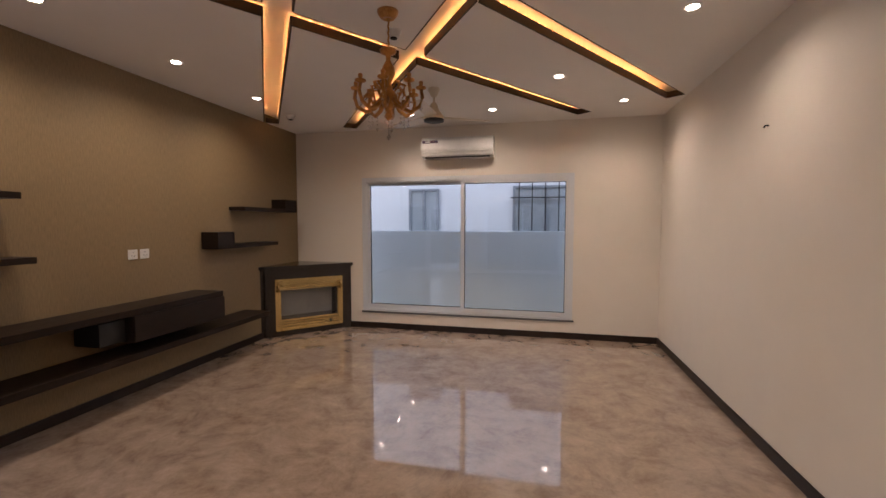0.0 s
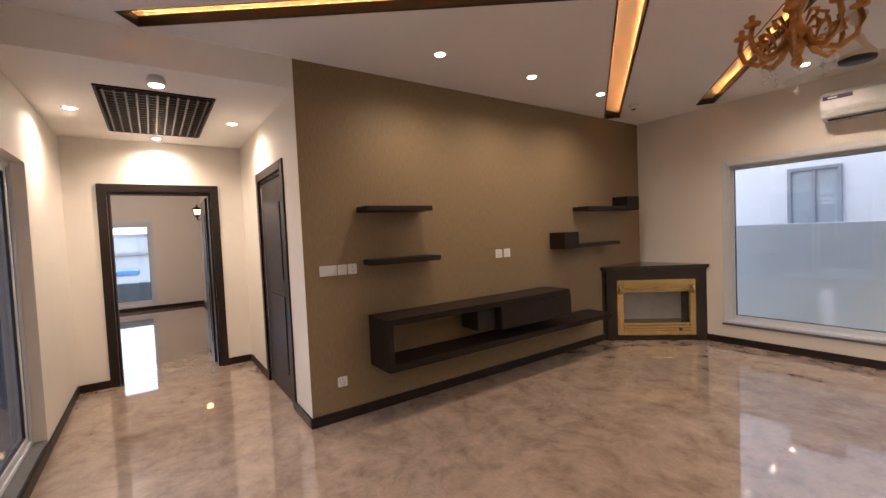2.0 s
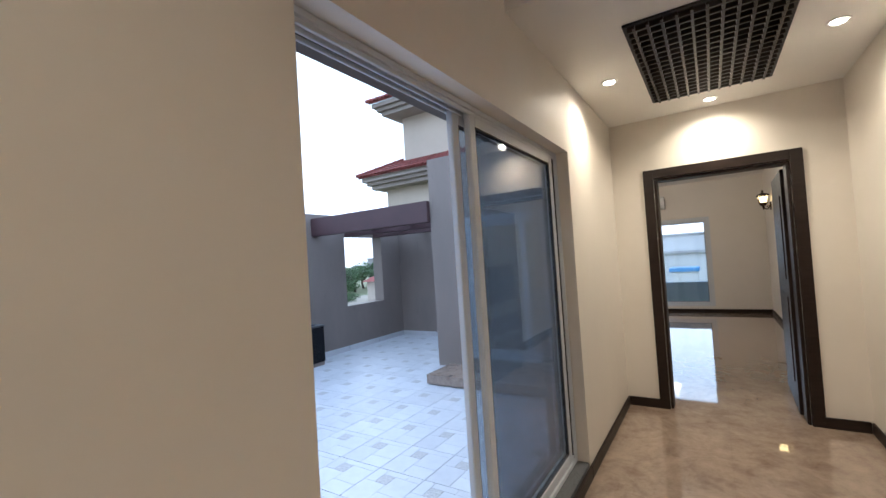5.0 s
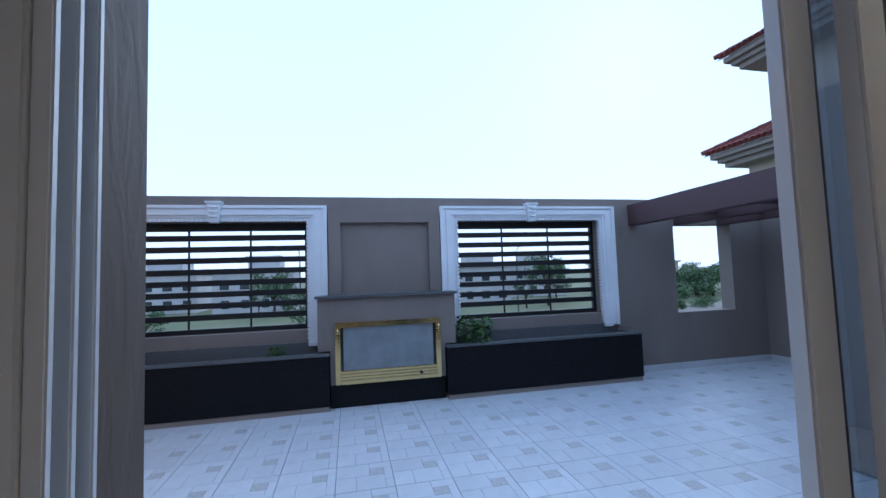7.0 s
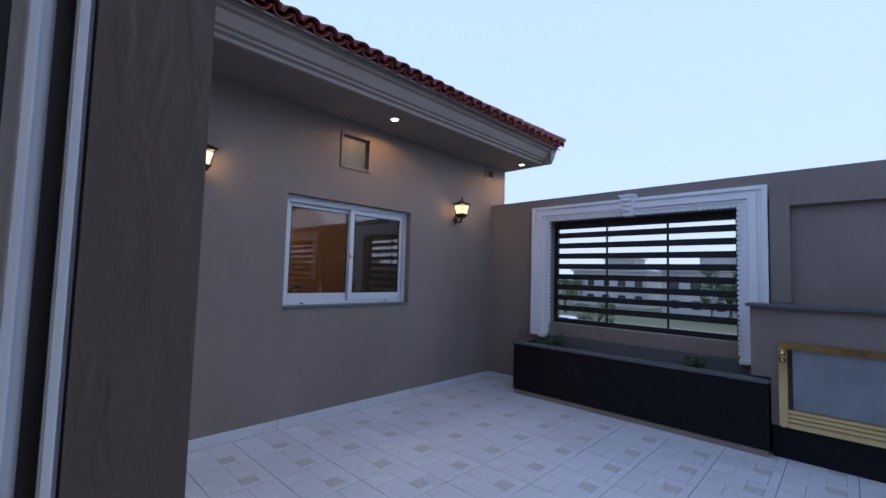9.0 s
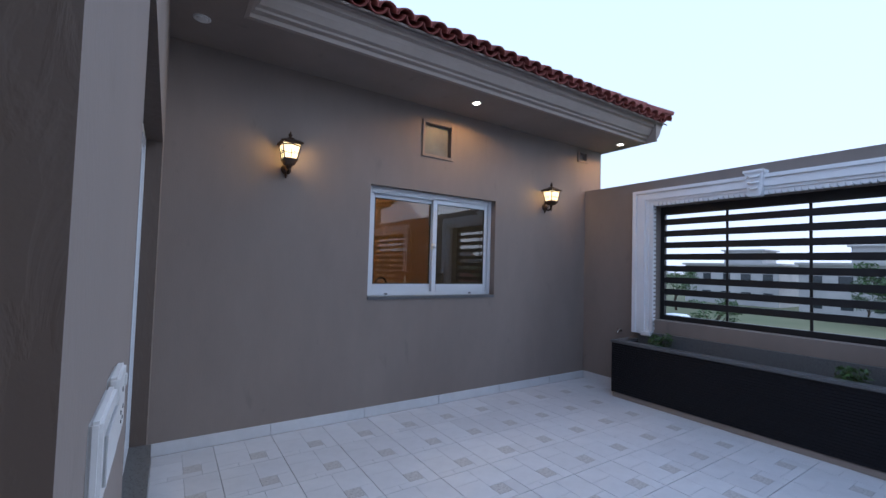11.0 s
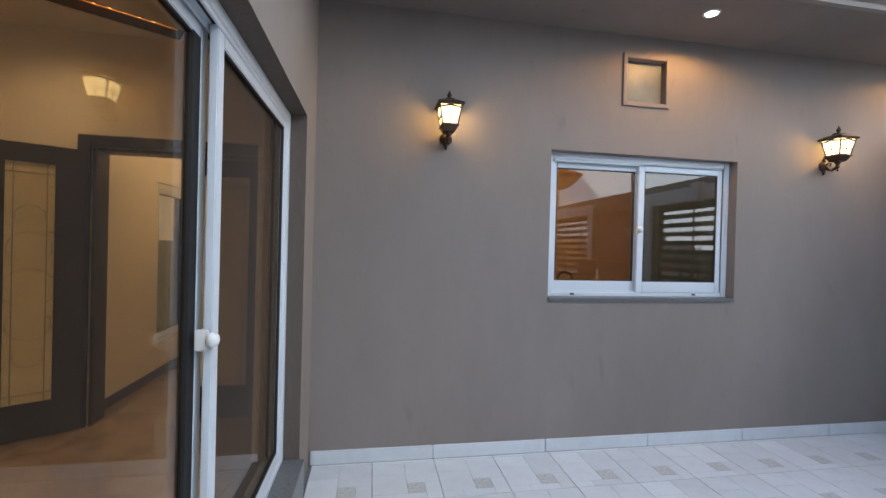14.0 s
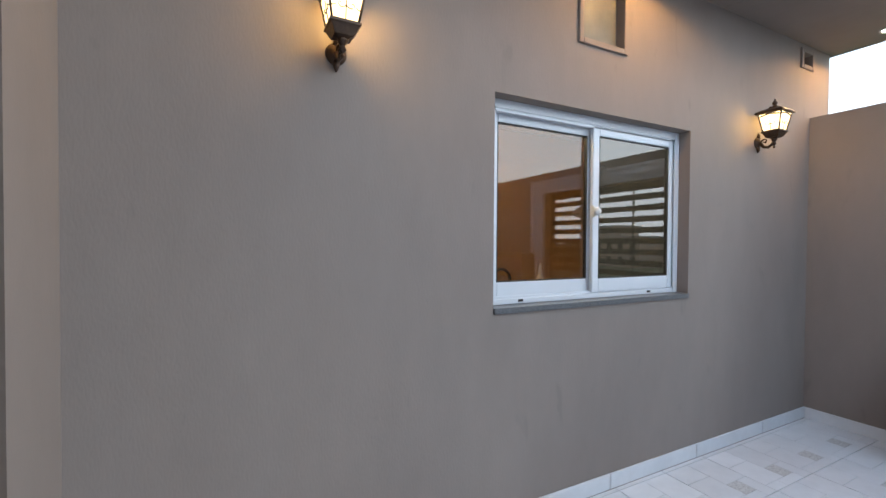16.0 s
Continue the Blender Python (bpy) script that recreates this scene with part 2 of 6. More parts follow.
M_PURPLE = surface("maroon_painted_beam", (0.085, 0.045, 0.048), (0.065, 0.035, 0.038), 0.6, 3, bump=0.1)
M_BRASS = surface("polished_brass", (0.76, 0.60, 0.28), (0.62, 0.47, 0.20), 0.15, 5, bump=0.03, metal=1.0)
M_GLASS = glass("window_glass", (0.95, 0.965, 0.97), 0.05)
M_GLASS_BLUE = glass("pale_blue_tinted_glass", (0.60, 0.63, 0.66), 0.035, haze=0.035)
M_GLASS_BRONZE = glass("bronze_tinted_glass", (0.80, 0.68, 0.50), 0.07)
M_GLASS_DARK = glass("tinted_window_glass", (0.62, 0.55, 0.48), 0.075)
M_GLASS_GREY = glass("bronze_door_glass", (0.62, 0.53, 0.42), 0.07)
M_GLASS_MESH = glass("dark_screened_glass", (0.25, 0.26, 0.27), 0.10, haze=0.04)
M_PLASTIC = surface("white_plastic", (0.72, 0.71, 0.69), None, 0.35, 10, bump=0.02)
M_LED = glow("warm_led_strip", (1.0, 0.42, 0.11), 0.22)
M_BEAD = glow("warm_led_bead", (1.0, 0.46, 0.13), 9.0)
M_DOWN = glow("downlight_lens", (1.0, 0.86, 0.68), 5.0)

# ---- builders ----


def part(name, bm, material, parent=None, label="", smooth=False):
    me = bpy.data.meshes.new(name)
    bm.normal_update()
    if smooth:
        for f in bm.faces:
            f.smooth = True
    bm.to_mesh(me)
    bm.free()
    for m in material if isinstance(material, (list, tuple)) else [material]:
        me.materials.append(m)
    ob = new(name, me)
    if parent is not None:
        ob.parent = parent
    if label:
        ob["label"] = label
    return ob


def thing(name, where, label, category, group="", turn=0.0):
    ob = new(name)
    ob.empty_display_size = 0.1
    ob.matrix_world = pose(*where, 0, 0, turn)
    return tagged(ob, label, category, group)


def add_box(bm, x0, x1, y0, y1, z0, z1, bevel=0.0, m=None):
    tmp = bmesh.new()
    bmesh.ops.create_cube(tmp, size=1, matrix=Matrix.LocRotScale(((x0 + x1) / 2, (y0 + y1) / 2, (z0 + z1) / 2), None, (abs(x1 - x0), abs(y1 - y0), abs(z1 - z0))))
    if bevel:
        bmesh.ops.bevel(tmp, geom=tmp.edges[:], offset=bevel, segments=2, affect="EDGES")
    if m is not None:
        tmp.transform(m)
    merge(bm, tmp)
    return bm


def merge(bm, tmp):
    verts = [bm.verts.new(v.co) for v in tmp.verts]
    tmp.verts.index_update()
    for f in tmp.faces:
        nf = bm.faces.new([verts[v.index] for v in f.verts])
        nf.material_index, nf.smooth = f.material_index, f.smooth
    tmp.free()


def box(*a, **k):
    return add_box(bmesh.new(), *a, **k)


def add_lathe(bm, profile, m=None, steps=20):
    """A turned shape from (radius, z) pairs round the z axis."""
    tmp = bmesh.new()
    rings = []
    for r, z in profile:
        rings.append([tmp.verts.new((max(r, 1e-4) * math.cos(2 * math.pi * i / steps), max(r, 1e-4) * math.sin(2 * math.pi * i / steps), z)) for i in range(steps)])
    for a, b in zip(rings, rings[1:]):
        for i in range(steps):
            f = tmp.faces.new((a[i], a[(i + 1) % steps], b[(i + 1) % steps], b[i]))
            f.smooth = True
    tmp.faces.new(rings[0][::-1])
    tmp.faces.new(rings[-1])
    bmesh.ops.recalc_face_normals(tmp, faces=tmp.faces[:])
    if m is not None:
        tmp.transform(m)
    merge(bm, tmp)
    return bm


def add_tube(bm, points, radius, steps=8):
    """A round bar along points; radius is a number or one for each point."""
    tmp = bmesh.new()
    pts = [Vector(p) for p in points]
    radii = radius if isinstance(radius, (list, tuple)) else [radius] * len(pts)
    rings = []
    for i, p in enumerate(pts):
        d = (pts[min(i + 1, len(pts) - 1)] - pts[max(i - 1, 0)]).normalized()
        up = Vector((0, 0, 1)) if abs(d.z) < 0.9 else Vector((1, 0, 0))
        a = d.cross(up).normalized()
        b = d.cross(a)
        rings.append([tmp.verts.new(p + radii[i] * (a * math.cos(2 * math.pi * k / steps) + b * math.sin(2 * math.pi * k / steps))) for k in range(steps)])
    for a, b in zip(rings, rings[1:]):
        for k in range(steps):
            f = tmp.faces.new((a[k], a[(k + 1) % steps], b[(k + 1) % steps], b[k]))
            f.smooth = True
    tmp.faces.new(rings[0][::-1])
    tmp.faces.new(rings[-1])
    bmesh.ops.recalc_face_normals(tmp, faces=tmp.faces[:])
    merge(bm, tmp)
    return bm


def add_prism(bm, outline, m=None, z0=0.0, z1=1.0):
    """An outline in the xy plane pulled up from z0 to z1."""
    tmp = bmesh.new()
    lo = [tmp.verts.new((x, y, z0)) for x, y in outline]
    hi = [tmp.verts.new((x, y, z1)) for x, y in outline]
    k = len(outline)
    for i in range(k):
        tmp.faces.new((lo[i], lo[(i + 1) % k], hi[(i + 1) % k], hi[i]))
    tmp.faces.new(lo[::-1])
    tmp.faces.new(hi)
    bmesh.ops.recalc_face_normals(tmp, faces=tmp.faces[:])
    if m is not None:
        tmp.transform(m)
    merge(bm, tmp)
    return bm


def wall(name, axis, lo, hi, a0, a1, z0, z1, openings, mats, label):
    """A wall along axis 'x' or 'y', lo to hi thick, with openings (a, b, bottom, top) cut through. mats: lo side, hi side, edges."""
    bm = bmesh.new()
    cuts = sorted({a0, a1, *[o[0] for o in openings], *[o[1] for o in openings]})
    lev = sorted({z0, z1, *[o[2] for o in openings], *[o[3] for o in openings]})
    cuts, lev = [c for c in cuts if a0 <= c <= a1], [c for c in lev if z0 <= c <= z1]

    def solid(i, j):
        if not (0 <= i < len(cuts) - 1 and 0 <= j < len(lev) - 1):
            return False
        a, z = (cuts[i] + cuts[i + 1]) / 2, (lev[j] + lev[j + 1]) / 2
        return not any(o[0] < a < o[1] and o[2] < z < o[3] for o in openings)

    def at(a, t, z):
        return bm.verts.new((a, t, z) if axis == "x" else (t, a, z))

    def quad(pts, k):
        f = bm.faces.new([at(*p) for p in pts])
        f.material_index = k

    for i in range(len(cuts) - 1):
        for j in range(len(lev) - 1):
            if not solid(i, j):
                continue
            p, q, r, s = cuts[i], cuts[i + 1], lev[j], lev[j + 1]
            quad([(p, lo, r), (q, lo, r), (q, lo, s), (p, lo, s)], 0)
            quad([(p, hi, r), (p, hi, s), (q, hi, s), (q, hi, r)], 1)
            if not solid(i - 1, j):
                quad([(p, lo, r), (p, lo, s), (p, hi, s), (p, hi, r)], 2)
            if not solid(i + 1, j):
                quad([(q, lo, r), (q, hi, r), (q, hi, s), (q, lo, s)], 2)
            if not solid(i, j - 1):
                quad([(p, lo, r), (p, hi, r), (q, hi, r), (q, lo, r)], 2)
            if not solid(i, j + 1):
                quad([(p, lo, s), (q, lo, s), (q, hi, s), (p, hi, s)], 2)
    bmesh.ops.remove_doubles(bm, verts=bm.verts[:], dist=1e-5)
    bmesh.ops.recalc_face_normals(bm, faces=bm.faces[:])
    return tagged(part(name, bm, mats), label, "wall", kind="structure")


# ---- large structure ----
H, HC, ZT, SOF = 2.95, 2.72, -0.135, 3.13
WY, EX, NY = -0.275, 5.20, 6.55
WX, PY, BX = 4.72, -5.335, -3.30
tagged(part("floor", box(-2.68, EX + 0.2, -0.10, NY + 0.2, -0.12, 0), M_MARBLE), "polished beige marble floor of the living room and passage", "floor", kind="structure")
wall("wall_south", "x", -0.166, 0.0, -2.68, EX, -0.3, SOF, [(-0.94, 1.283, 0.0, 2.195), (2.075, 4.33, 0.0, 2.195)], [M_TAUPE, M_WALL, M_WALL], "cream house wall with two sliding door openings")
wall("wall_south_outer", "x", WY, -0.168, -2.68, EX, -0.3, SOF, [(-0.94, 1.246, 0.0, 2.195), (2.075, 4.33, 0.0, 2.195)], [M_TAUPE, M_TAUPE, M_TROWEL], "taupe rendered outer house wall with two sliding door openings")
wall("wall_north", "x", NY, NY + 0.22, -0.2, EX + 0.2, -0.12, 3.4, [(1.078, 4.125, 0.256, 2.25)], [M_WALL, M_TAUPE, M_WALL], "cream painted wall with a wide sliding window")
wall("wall_east", "y", EX, EX + 0.2, WY, NY, -0.12, 3.4, [(0.20, 1.40, -0.12, 2.10)], [M_WALL, M_WALL, M_WALL], "plain cream painted wall with a double door opening")
wall("wall_accent", "y", -0.2, 0.0, 1.72, NY, -0.12, 3.4, [], [M_WALL, M_PAPER, M_WALL], "feature wall with tan woven wallpaper")
wall("wall_passage_north", "x", 1.72, 1.9, -2.68, -0.2, -0.12, 3.4, [(-1.48, -0.53, -0.12, 2.17)], [M_WALL, M_WALL, M_WALL], "cream passage wall with a dark door opening")
wall("wall_passage_end", "y", -2.68, -2.48, 0.0, 1.72, -0.12, 3.4, [(0.36, 1.36, -0.12, 2.15)], [M_WALL, M_WALL, M_WALL], "cream passage end wall with a door opening")
tagged(part("ceiling_passage", box(-2.48, -0.06, 0.0, 1.72, HC, HC + 0.1), M_CEIL), "lowered white passage ceiling", "ceiling", kind="structure")
tagged(part("ceiling_beam", box(-0.06, 0.0, 0.0, 1.72, HC - 0.003, H + 0.30), M_CEIL), "white ceiling drop between room and passage", "ceiling", kind="structure")
tagged(part("floor_terrace", box(-5.75, WX, PY, WY, ZT - 0.25, ZT - 0.010), M_GROUT), "grey grout bed of the terrace floor", "floor", kind="structure")
wall("wall_wing", "y", WX, WX + 0.22, -5.68, WY, -0.3, SOF, [(-3.66, -2.02, 1.03, 2.19), (-3.005, -2.595, 2.572, 2.985), (-5.37, -5.15, 2.92, 3.09)], [M_TAUPE, M_WALL, M_TAUPE], "taupe rendered wing wall with a sliding window")
wall("wall_parapet", "x", PY - 0.25, PY, -6.0, WX, -0.3, 2.513, [(1.51, 3.69, 0.80, 2.19), (-2.70, -0.485, 0.80, 2.19), (-5.12, -4.03, 0.73, 2.115)], [M_TAUPE, M_TAUPE, M_TAUPE], "tall taupe rendered parapet with grilled openings")
wall("wall_bay_west", "y", -6.0, -5.75, PY, -2.75, -0.3, 2.513, [], [M_TAUPE, M_TAUPE, M_TAUPE], "taupe rendered side wall under the pergola")
wall("wall_west_wing", "y", BX - 0.2, BX, -2.75, WY, -0.3, 3.04, [(-2.24, -0.36, 0.10, 2.10)], [M_WALL, M_TAUPE, M_TAUPE], "taupe rendered wing wall with a sliding glass door")
wall("wall_west_wing_south", "x", -2.75, -2.55, -9.1, BX - 0.2, -0.3, 3.04, [], [M_TAUPE, M_WALL, M_TAUPE], "taupe rendered wing wall beside the pergola")
# bedroom behind the passage
wall("wall_bedroom_west", "y", -9.1, -8.9, -2.55, 1.95, -0.12, 3.0, [(-1.6, 0.77, 0.14, 2.10)], [M_TAUPE, M_WALL, M_WALL], "cream bedroom wall with a tall window")
wall("wall_bedroom_north", "x", 1.75, 1.95, -8.9, -2.68, -0.12, 3.0, [], [M_WALL, M_WALL, M_WALL], "cream bedroom wall")
wall("wall_bedroom_east", "y", -2.68, -2.50, -0.275, 0.0, -0.12, 3.0, [], [M_WALL, M_WALL, M_WALL], "short cream bedroom wall return")
wall("wall_bedroom_return", "x", -0.275, -0.10, BX - 0.2, -2.68, -0.12, 3.0, [], [M_TAUPE, M_WALL, M_TAUPE], "short bedroom wall return")
tagged(part("floor_bedroom", box(-8.9, -2.68, -2.55, 1.75, -0.12, 0), M_MARBLE), "polished beige marble bedroom floor", "floor", kind="structure")
tagged(part("ceiling_bedroom", add_box(box(-9.1, BX - 0.002, -2.745, 1.95, 2.88, 3.0), BX - 0.001, -2.48, WY + 0.003, 1.95, 2.88, 3.0), M_CEIL), "white bedroom ceiling", "ceiling", kind="structure")
# room behind the dark passage door
wall("wall_side_room", "x", 3.4, 3.5, -2.68, -0.2, -0.12, 3.0, [], [M_WALL, M_WALL, M_WALL], "unlit side room wall")
wall("wall_side_room_west", "y", -2.68, -2.6, 1.95, 3.4, -0.12, 3.0, [], [M_WALL, M_WALL, M_WALL], "unlit side room wall")
tagged(part("floor_side_room", box(-2.68, -0.2, 1.72, 3.5, -0.13, -0.002), M_MARBLE), "marble floor of the unlit side room", "floor", kind="structure")
tagged(part("ceiling_side_room", box(-2.68, -0.2, 1.9, 3.5, 2.9, 3.0), M_CEIL), "white ceiling of the unlit side room", "ceiling", kind="structure")
# lobby behind the double door
wall("wall_lobby_north", "x", 1.48, 1.66, EX + 0.2, 9.0, -0.12, 3.0, [(6.35, 7.65, 0.35, 2.0)], [M_WALL, M_TAUPE, M_WALL], "cream lobby wall with a tall window")
wall("wall_lobby_east", "y", 9.0, 9.2, -0.5, 1.66, -0.12, 3.0, [], [M_WALL, M_WALL, M_WALL], "cream lobby end wall")
wall("wall_lobby_south", "x", -0.5, WY, WX + 0.22, 9.0, -0.12, 3.0, [], [M_WALL, M_WALL, M_WALL], "cream lobby wall")
tagged(part("floor_lobby", box(EX + 0.2, 9.0, -0.5, 1.48, -0.12, -0.002), M_MARBLE), "polished marble lobby floor", "floor", kind="structure")
tagged(part("ceiling_lobby", box(EX + 0.2, 9.2, -0.5, 1.66, 2.85, 2.95), M_CEIL), "white lobby ceiling", "ceiling", kind="structure")
# kitchen behind the wing window
M_ORANGE = surface("orange_brown_kitchen_laminate", (0.44, 0.28, 0.135), (0.37, 0.235, 0.11), 0.35, 3, (1, 1, 6), 0.05)
wall("wall_kitchen_back", "y", 7.2, 7.4, -5.68, -0.5, -0.12, 3.0, [], [M_ORANGE, M_WALL, M_WALL], "orange-brown laminate kitchen wall")
wall("wall_kitchen_south", "x", -5.68, -5.48, WX + 0.22, 7.2, -0.12, 3.05, [], [M_TAUPE, M_WALL, M_TAUPE], "kitchen end wall")
tagged(part("floor_kitchen", box(WX + 0.22, 7.2, -5.48, -0.5, -0.12, -0.002), M_MARBLE), "kitchen floor", "floor", kind="structure")
tagged(part("ceiling_kitchen", box(WX + 0.22, 7.4, -5.68, -0.5, 2.8, 2.95), M_CEIL), "white kitchen ceiling", "ceiling", kind="structure")
lamp("kitchen_lamp", "POINT", (6.0, -2.3, 2.55), 18, (1.0, 0.76, 0.46), size=0.15)
lamp("lobby_lamp", "POINT", (6.6, 0.5, 2.6), 6.5, WARM, size=0.12)
lamp("bedroom_lamp", "POINT", (-6.0, -0.4, 2.6), 10, (1.0, 0.8, 0.6), size=0.15)

# ---- living room ceiling with light slots ----
SLOT = 0.10  # half width
SLOTS = [((0.05, 5.87), (2.35, 2.66)), ((0.10, 0.69), (4.21, 6.27)), ((0.98, 6.37), (3.32, 3.105)), ((3.215, 3.105), (5.10, 5.757)), ((3.95, 2.60), (5.12, 0.76))]


def slot_frame(a, b):
    a, b = Vector((*a, 0)), Vector((*b, 0))
    d = (b - a).normalized()
    return a, b, d, Vector((-d.y, d.x, 0)), (b - a).length


def build_ceiling():
    ob = part("ceiling", box(0.0, EX, 0.0, NY, H, H + 0.070), M_CEIL)
    for a, b in SLOTS:
        a, b, d, n, length = slot_frame(a, b)
        bm = bmesh.new()
        o = [a + n * SLOT, a - n * SLOT, b - n * SLOT, b + n * SLOT]
        add_prism(bm, [(p.x, p.y) for p in o], None, H - 0.05, H + 0.2)
        me = bpy.data.meshes.new("slot_cut")
        bm.to_mesh(me)
        bm.free()
        cut = bpy.data.objects.new("slot_cut", me)
        scene.collection.objects.link(cut)
        md = ob.modifiers.new("slot", "BOOLEAN")
        md.operation, md.solver, md.object = "DIFFERENCE", "EXACT", cut
    bpy.context.view_layer.update()
    dg = bpy.context.evaluated_depsgraph_get()
    me = bpy.data.meshes.new_from_object(ob.evaluated_get(dg))
    for md in list(ob.modifiers):
        cut = md.object
        ob.modifiers.remove(md)
        bpy.data.objects.remove(cut)
    ob.data = me
    return tagged(ob, "white false ceiling crossed by glowing diagonal light slots", "ceiling", kind="structure")


build_ceiling()
tagged(part("ceiling_slab", box(-0.06, EX + 0.2, 0.0, NY + 0.2, H + 0.118, H + 0.31), M_CEIL), "white slab above the false ceiling", "ceiling", kind="structure")


def inside_other(p, skip):
    for k, (a, b) in enumerate(SLOTS):
        if k == skip:
            continue
        a, b, d, n, length = slot_frame(a, b)
        u, v = (p - a).dot(d), (p - a).dot(n)
        if -0.001 < u < length + 0.001 and abs(v) < SLOT - 0.004:
            return True
    return False


def build_slot_trims():
    """Dark wooden linings along both sides of each slot, with a light strip on top of each."""
    for k, (a, b) in enumerate(SLOTS):
        a, b, d, n, length = slot_frame(a, b)
        turn = math.degrees(math.atan2(d.y, d.x))
        cove = thing("cove_light", (a.x, a.y, H), "dark wood lined ceiling light slot with warm strip light", "cove light", "ceiling light slots", turn)
        steps = int(length / 0.02)
        for side in (-1, 1):
            run, start = [], None
            for i in range(steps + 1):
                u = length * i / steps
                free = not inside_other(a + d * u + n * side * SLOT, k)
                if free and start is None:
                    start = u
                if start is not None and (not free or i == steps):
                    run.append((start, u))
                    start = None
            for u0, u1 in run:
                if u1 - u0 < 0.06:
                    continue
                v = side * SLOT
                part("lining", box(u0, u1, min(v, v - side * 0.014), max(v, v - side * 0.014), 0.001, 0.068, bevel=0.002), M_WOODH, cove)
                w0, w1 = sorted((v + side * 0.002, v + side * 0.020))
                part("light_strip", box(u0 + 0.02, u1 - 0.02, w0, w1, 0.0715, 0.080), M_LED, cove, "warm glowing strip light")
                bm = bmesh.new()
                for i in range(int((u1 - u0 - 0.06) / 0.085)):
                    u = u0 + 0.05 + i * 0.085
                    add_box(bm, u, u + 0.014, (w0 + w1) / 2 - 0.006, (w0 + w1) / 2 + 0.006, 0.0805, 0.084)
                if bm.verts:
                    tagged(part("diode_row", bm, M_BEAD, cove, "row of small bright amber diodes"), kind="stuff")
                else:
                    bm.free()
        for u in (0, length):
            if not inside_other(a + d * u, k):
                s = 1 if u == 0 else -1
                part("lining", box(min(u, u + s * 0.014), max(u, u + s * 0.014), -SLOT + 0.014, SLOT - 0.014, 0.001, 0.068, bevel=0.002), M_WOODH, cove)


build_slot_trims()

# ---- baseboards and door trims ----


def baseboard(name, x0, x1, y0, y1, z0=0.0, z1=0.085, material=None, label="dark stained wooden baseboard"):
    return tagged(part(name, box(x0, x1, y0, y1, z0, z1, bevel=0.004), material or M_WOODH), label, "baseboard", kind="structure")


T = 0.016
baseboard("baseboard_accent", 0.0, T, 1.72 - T, 6.0)
baseboard("baseboard_accent_end", -0.2, 0.0, 1.72 - T, 1.72)
baseboard("baseboard_north", 0.75, EX, NY - T, NY)
baseboard("baseboard_east", EX - T, EX, 1.50, NY - T)
baseboard("baseboard_east_short", EX - T, EX, 0.0, 0.10)
baseboard("baseboard_south", 1.265, 2.075, 0.0, T)
baseboard("baseboard_south_sill", -0.94, 1.265, 0.0, T)
baseboard("baseboard_south_sill_b", 2.075, 4.33, 0.0, T)
baseboard("baseboard_passage_south", -2.48, -0.94, 0.0, T)
baseboard("baseboard_passage_end", -2.48, -2.48 + T, T, 0.29)
baseboard("baseboard_passage_end_b", -2.48, -2.48 + T, 1.43, 1.72 - T)
baseboard("baseboard_passage_north", -2.48 + T, -1.56, 1.72 - T, 1.72)
baseboard("baseboard_passage_north_b", -0.45, -0.2, 1.72 - T, 1.72)
baseboard("baseboard_bedroom_west", -8.9, -8.9 + T, -2.55, 1.75)
baseboard("baseboard_bedroom_north", -8.9 + T, -2.68, 1.75 - T, 1.75)
baseboard("baseboard_lobby", EX + 0.2, 9.0, 1.48 - T, 1.48)
for nm, a in (("threshold_a", (-0.94, 1.265)), ("threshold_b", (2.075, 4.33))):
    tagged(part(nm, box(a[0], a[1], WY - 0.03, -0.002, -0.2, 0.105, bevel=0.004), M_GRANITE), "grey speckled granite threshold under the sliding door", "threshold", kind="structure")
SK = dict(material=M_TILE, label="pale tile skirting at the foot of the terrace wall")
for k in range(6):
    y1 = -0.29 - k * 0.87
    baseboard("skirting_wing", WX - 0.014, WX, max(y1 - 0.867, PY), y1, ZT, ZT + 0.098, **SK)
baseboard("skirting_parapet_e", 3.97, WX - 0.014, PY, PY + 0.014, ZT, ZT + 0.098, **SK)
for k in range(3):
    x0 = -5.74 + k * 0.87
    baseboard("skirting_parapet_w", x0, x0 + 0.867, PY, PY + 0.014, ZT, ZT + 0.098, **SK)
baseboard("skirting_bay", -5.75, -5.736, PY + 0.014, -2.75, ZT, ZT + 0.098, **SK)
baseboard("skirting_house", 1.265, 2.075, WY - 0.014, WY, ZT, ZT + 0.098, **SK)
baseboard("skirting_west_wing", BX, BX + 0.014, -2.75, WY - 0.03, ZT, ZT + 0.098, **SK)


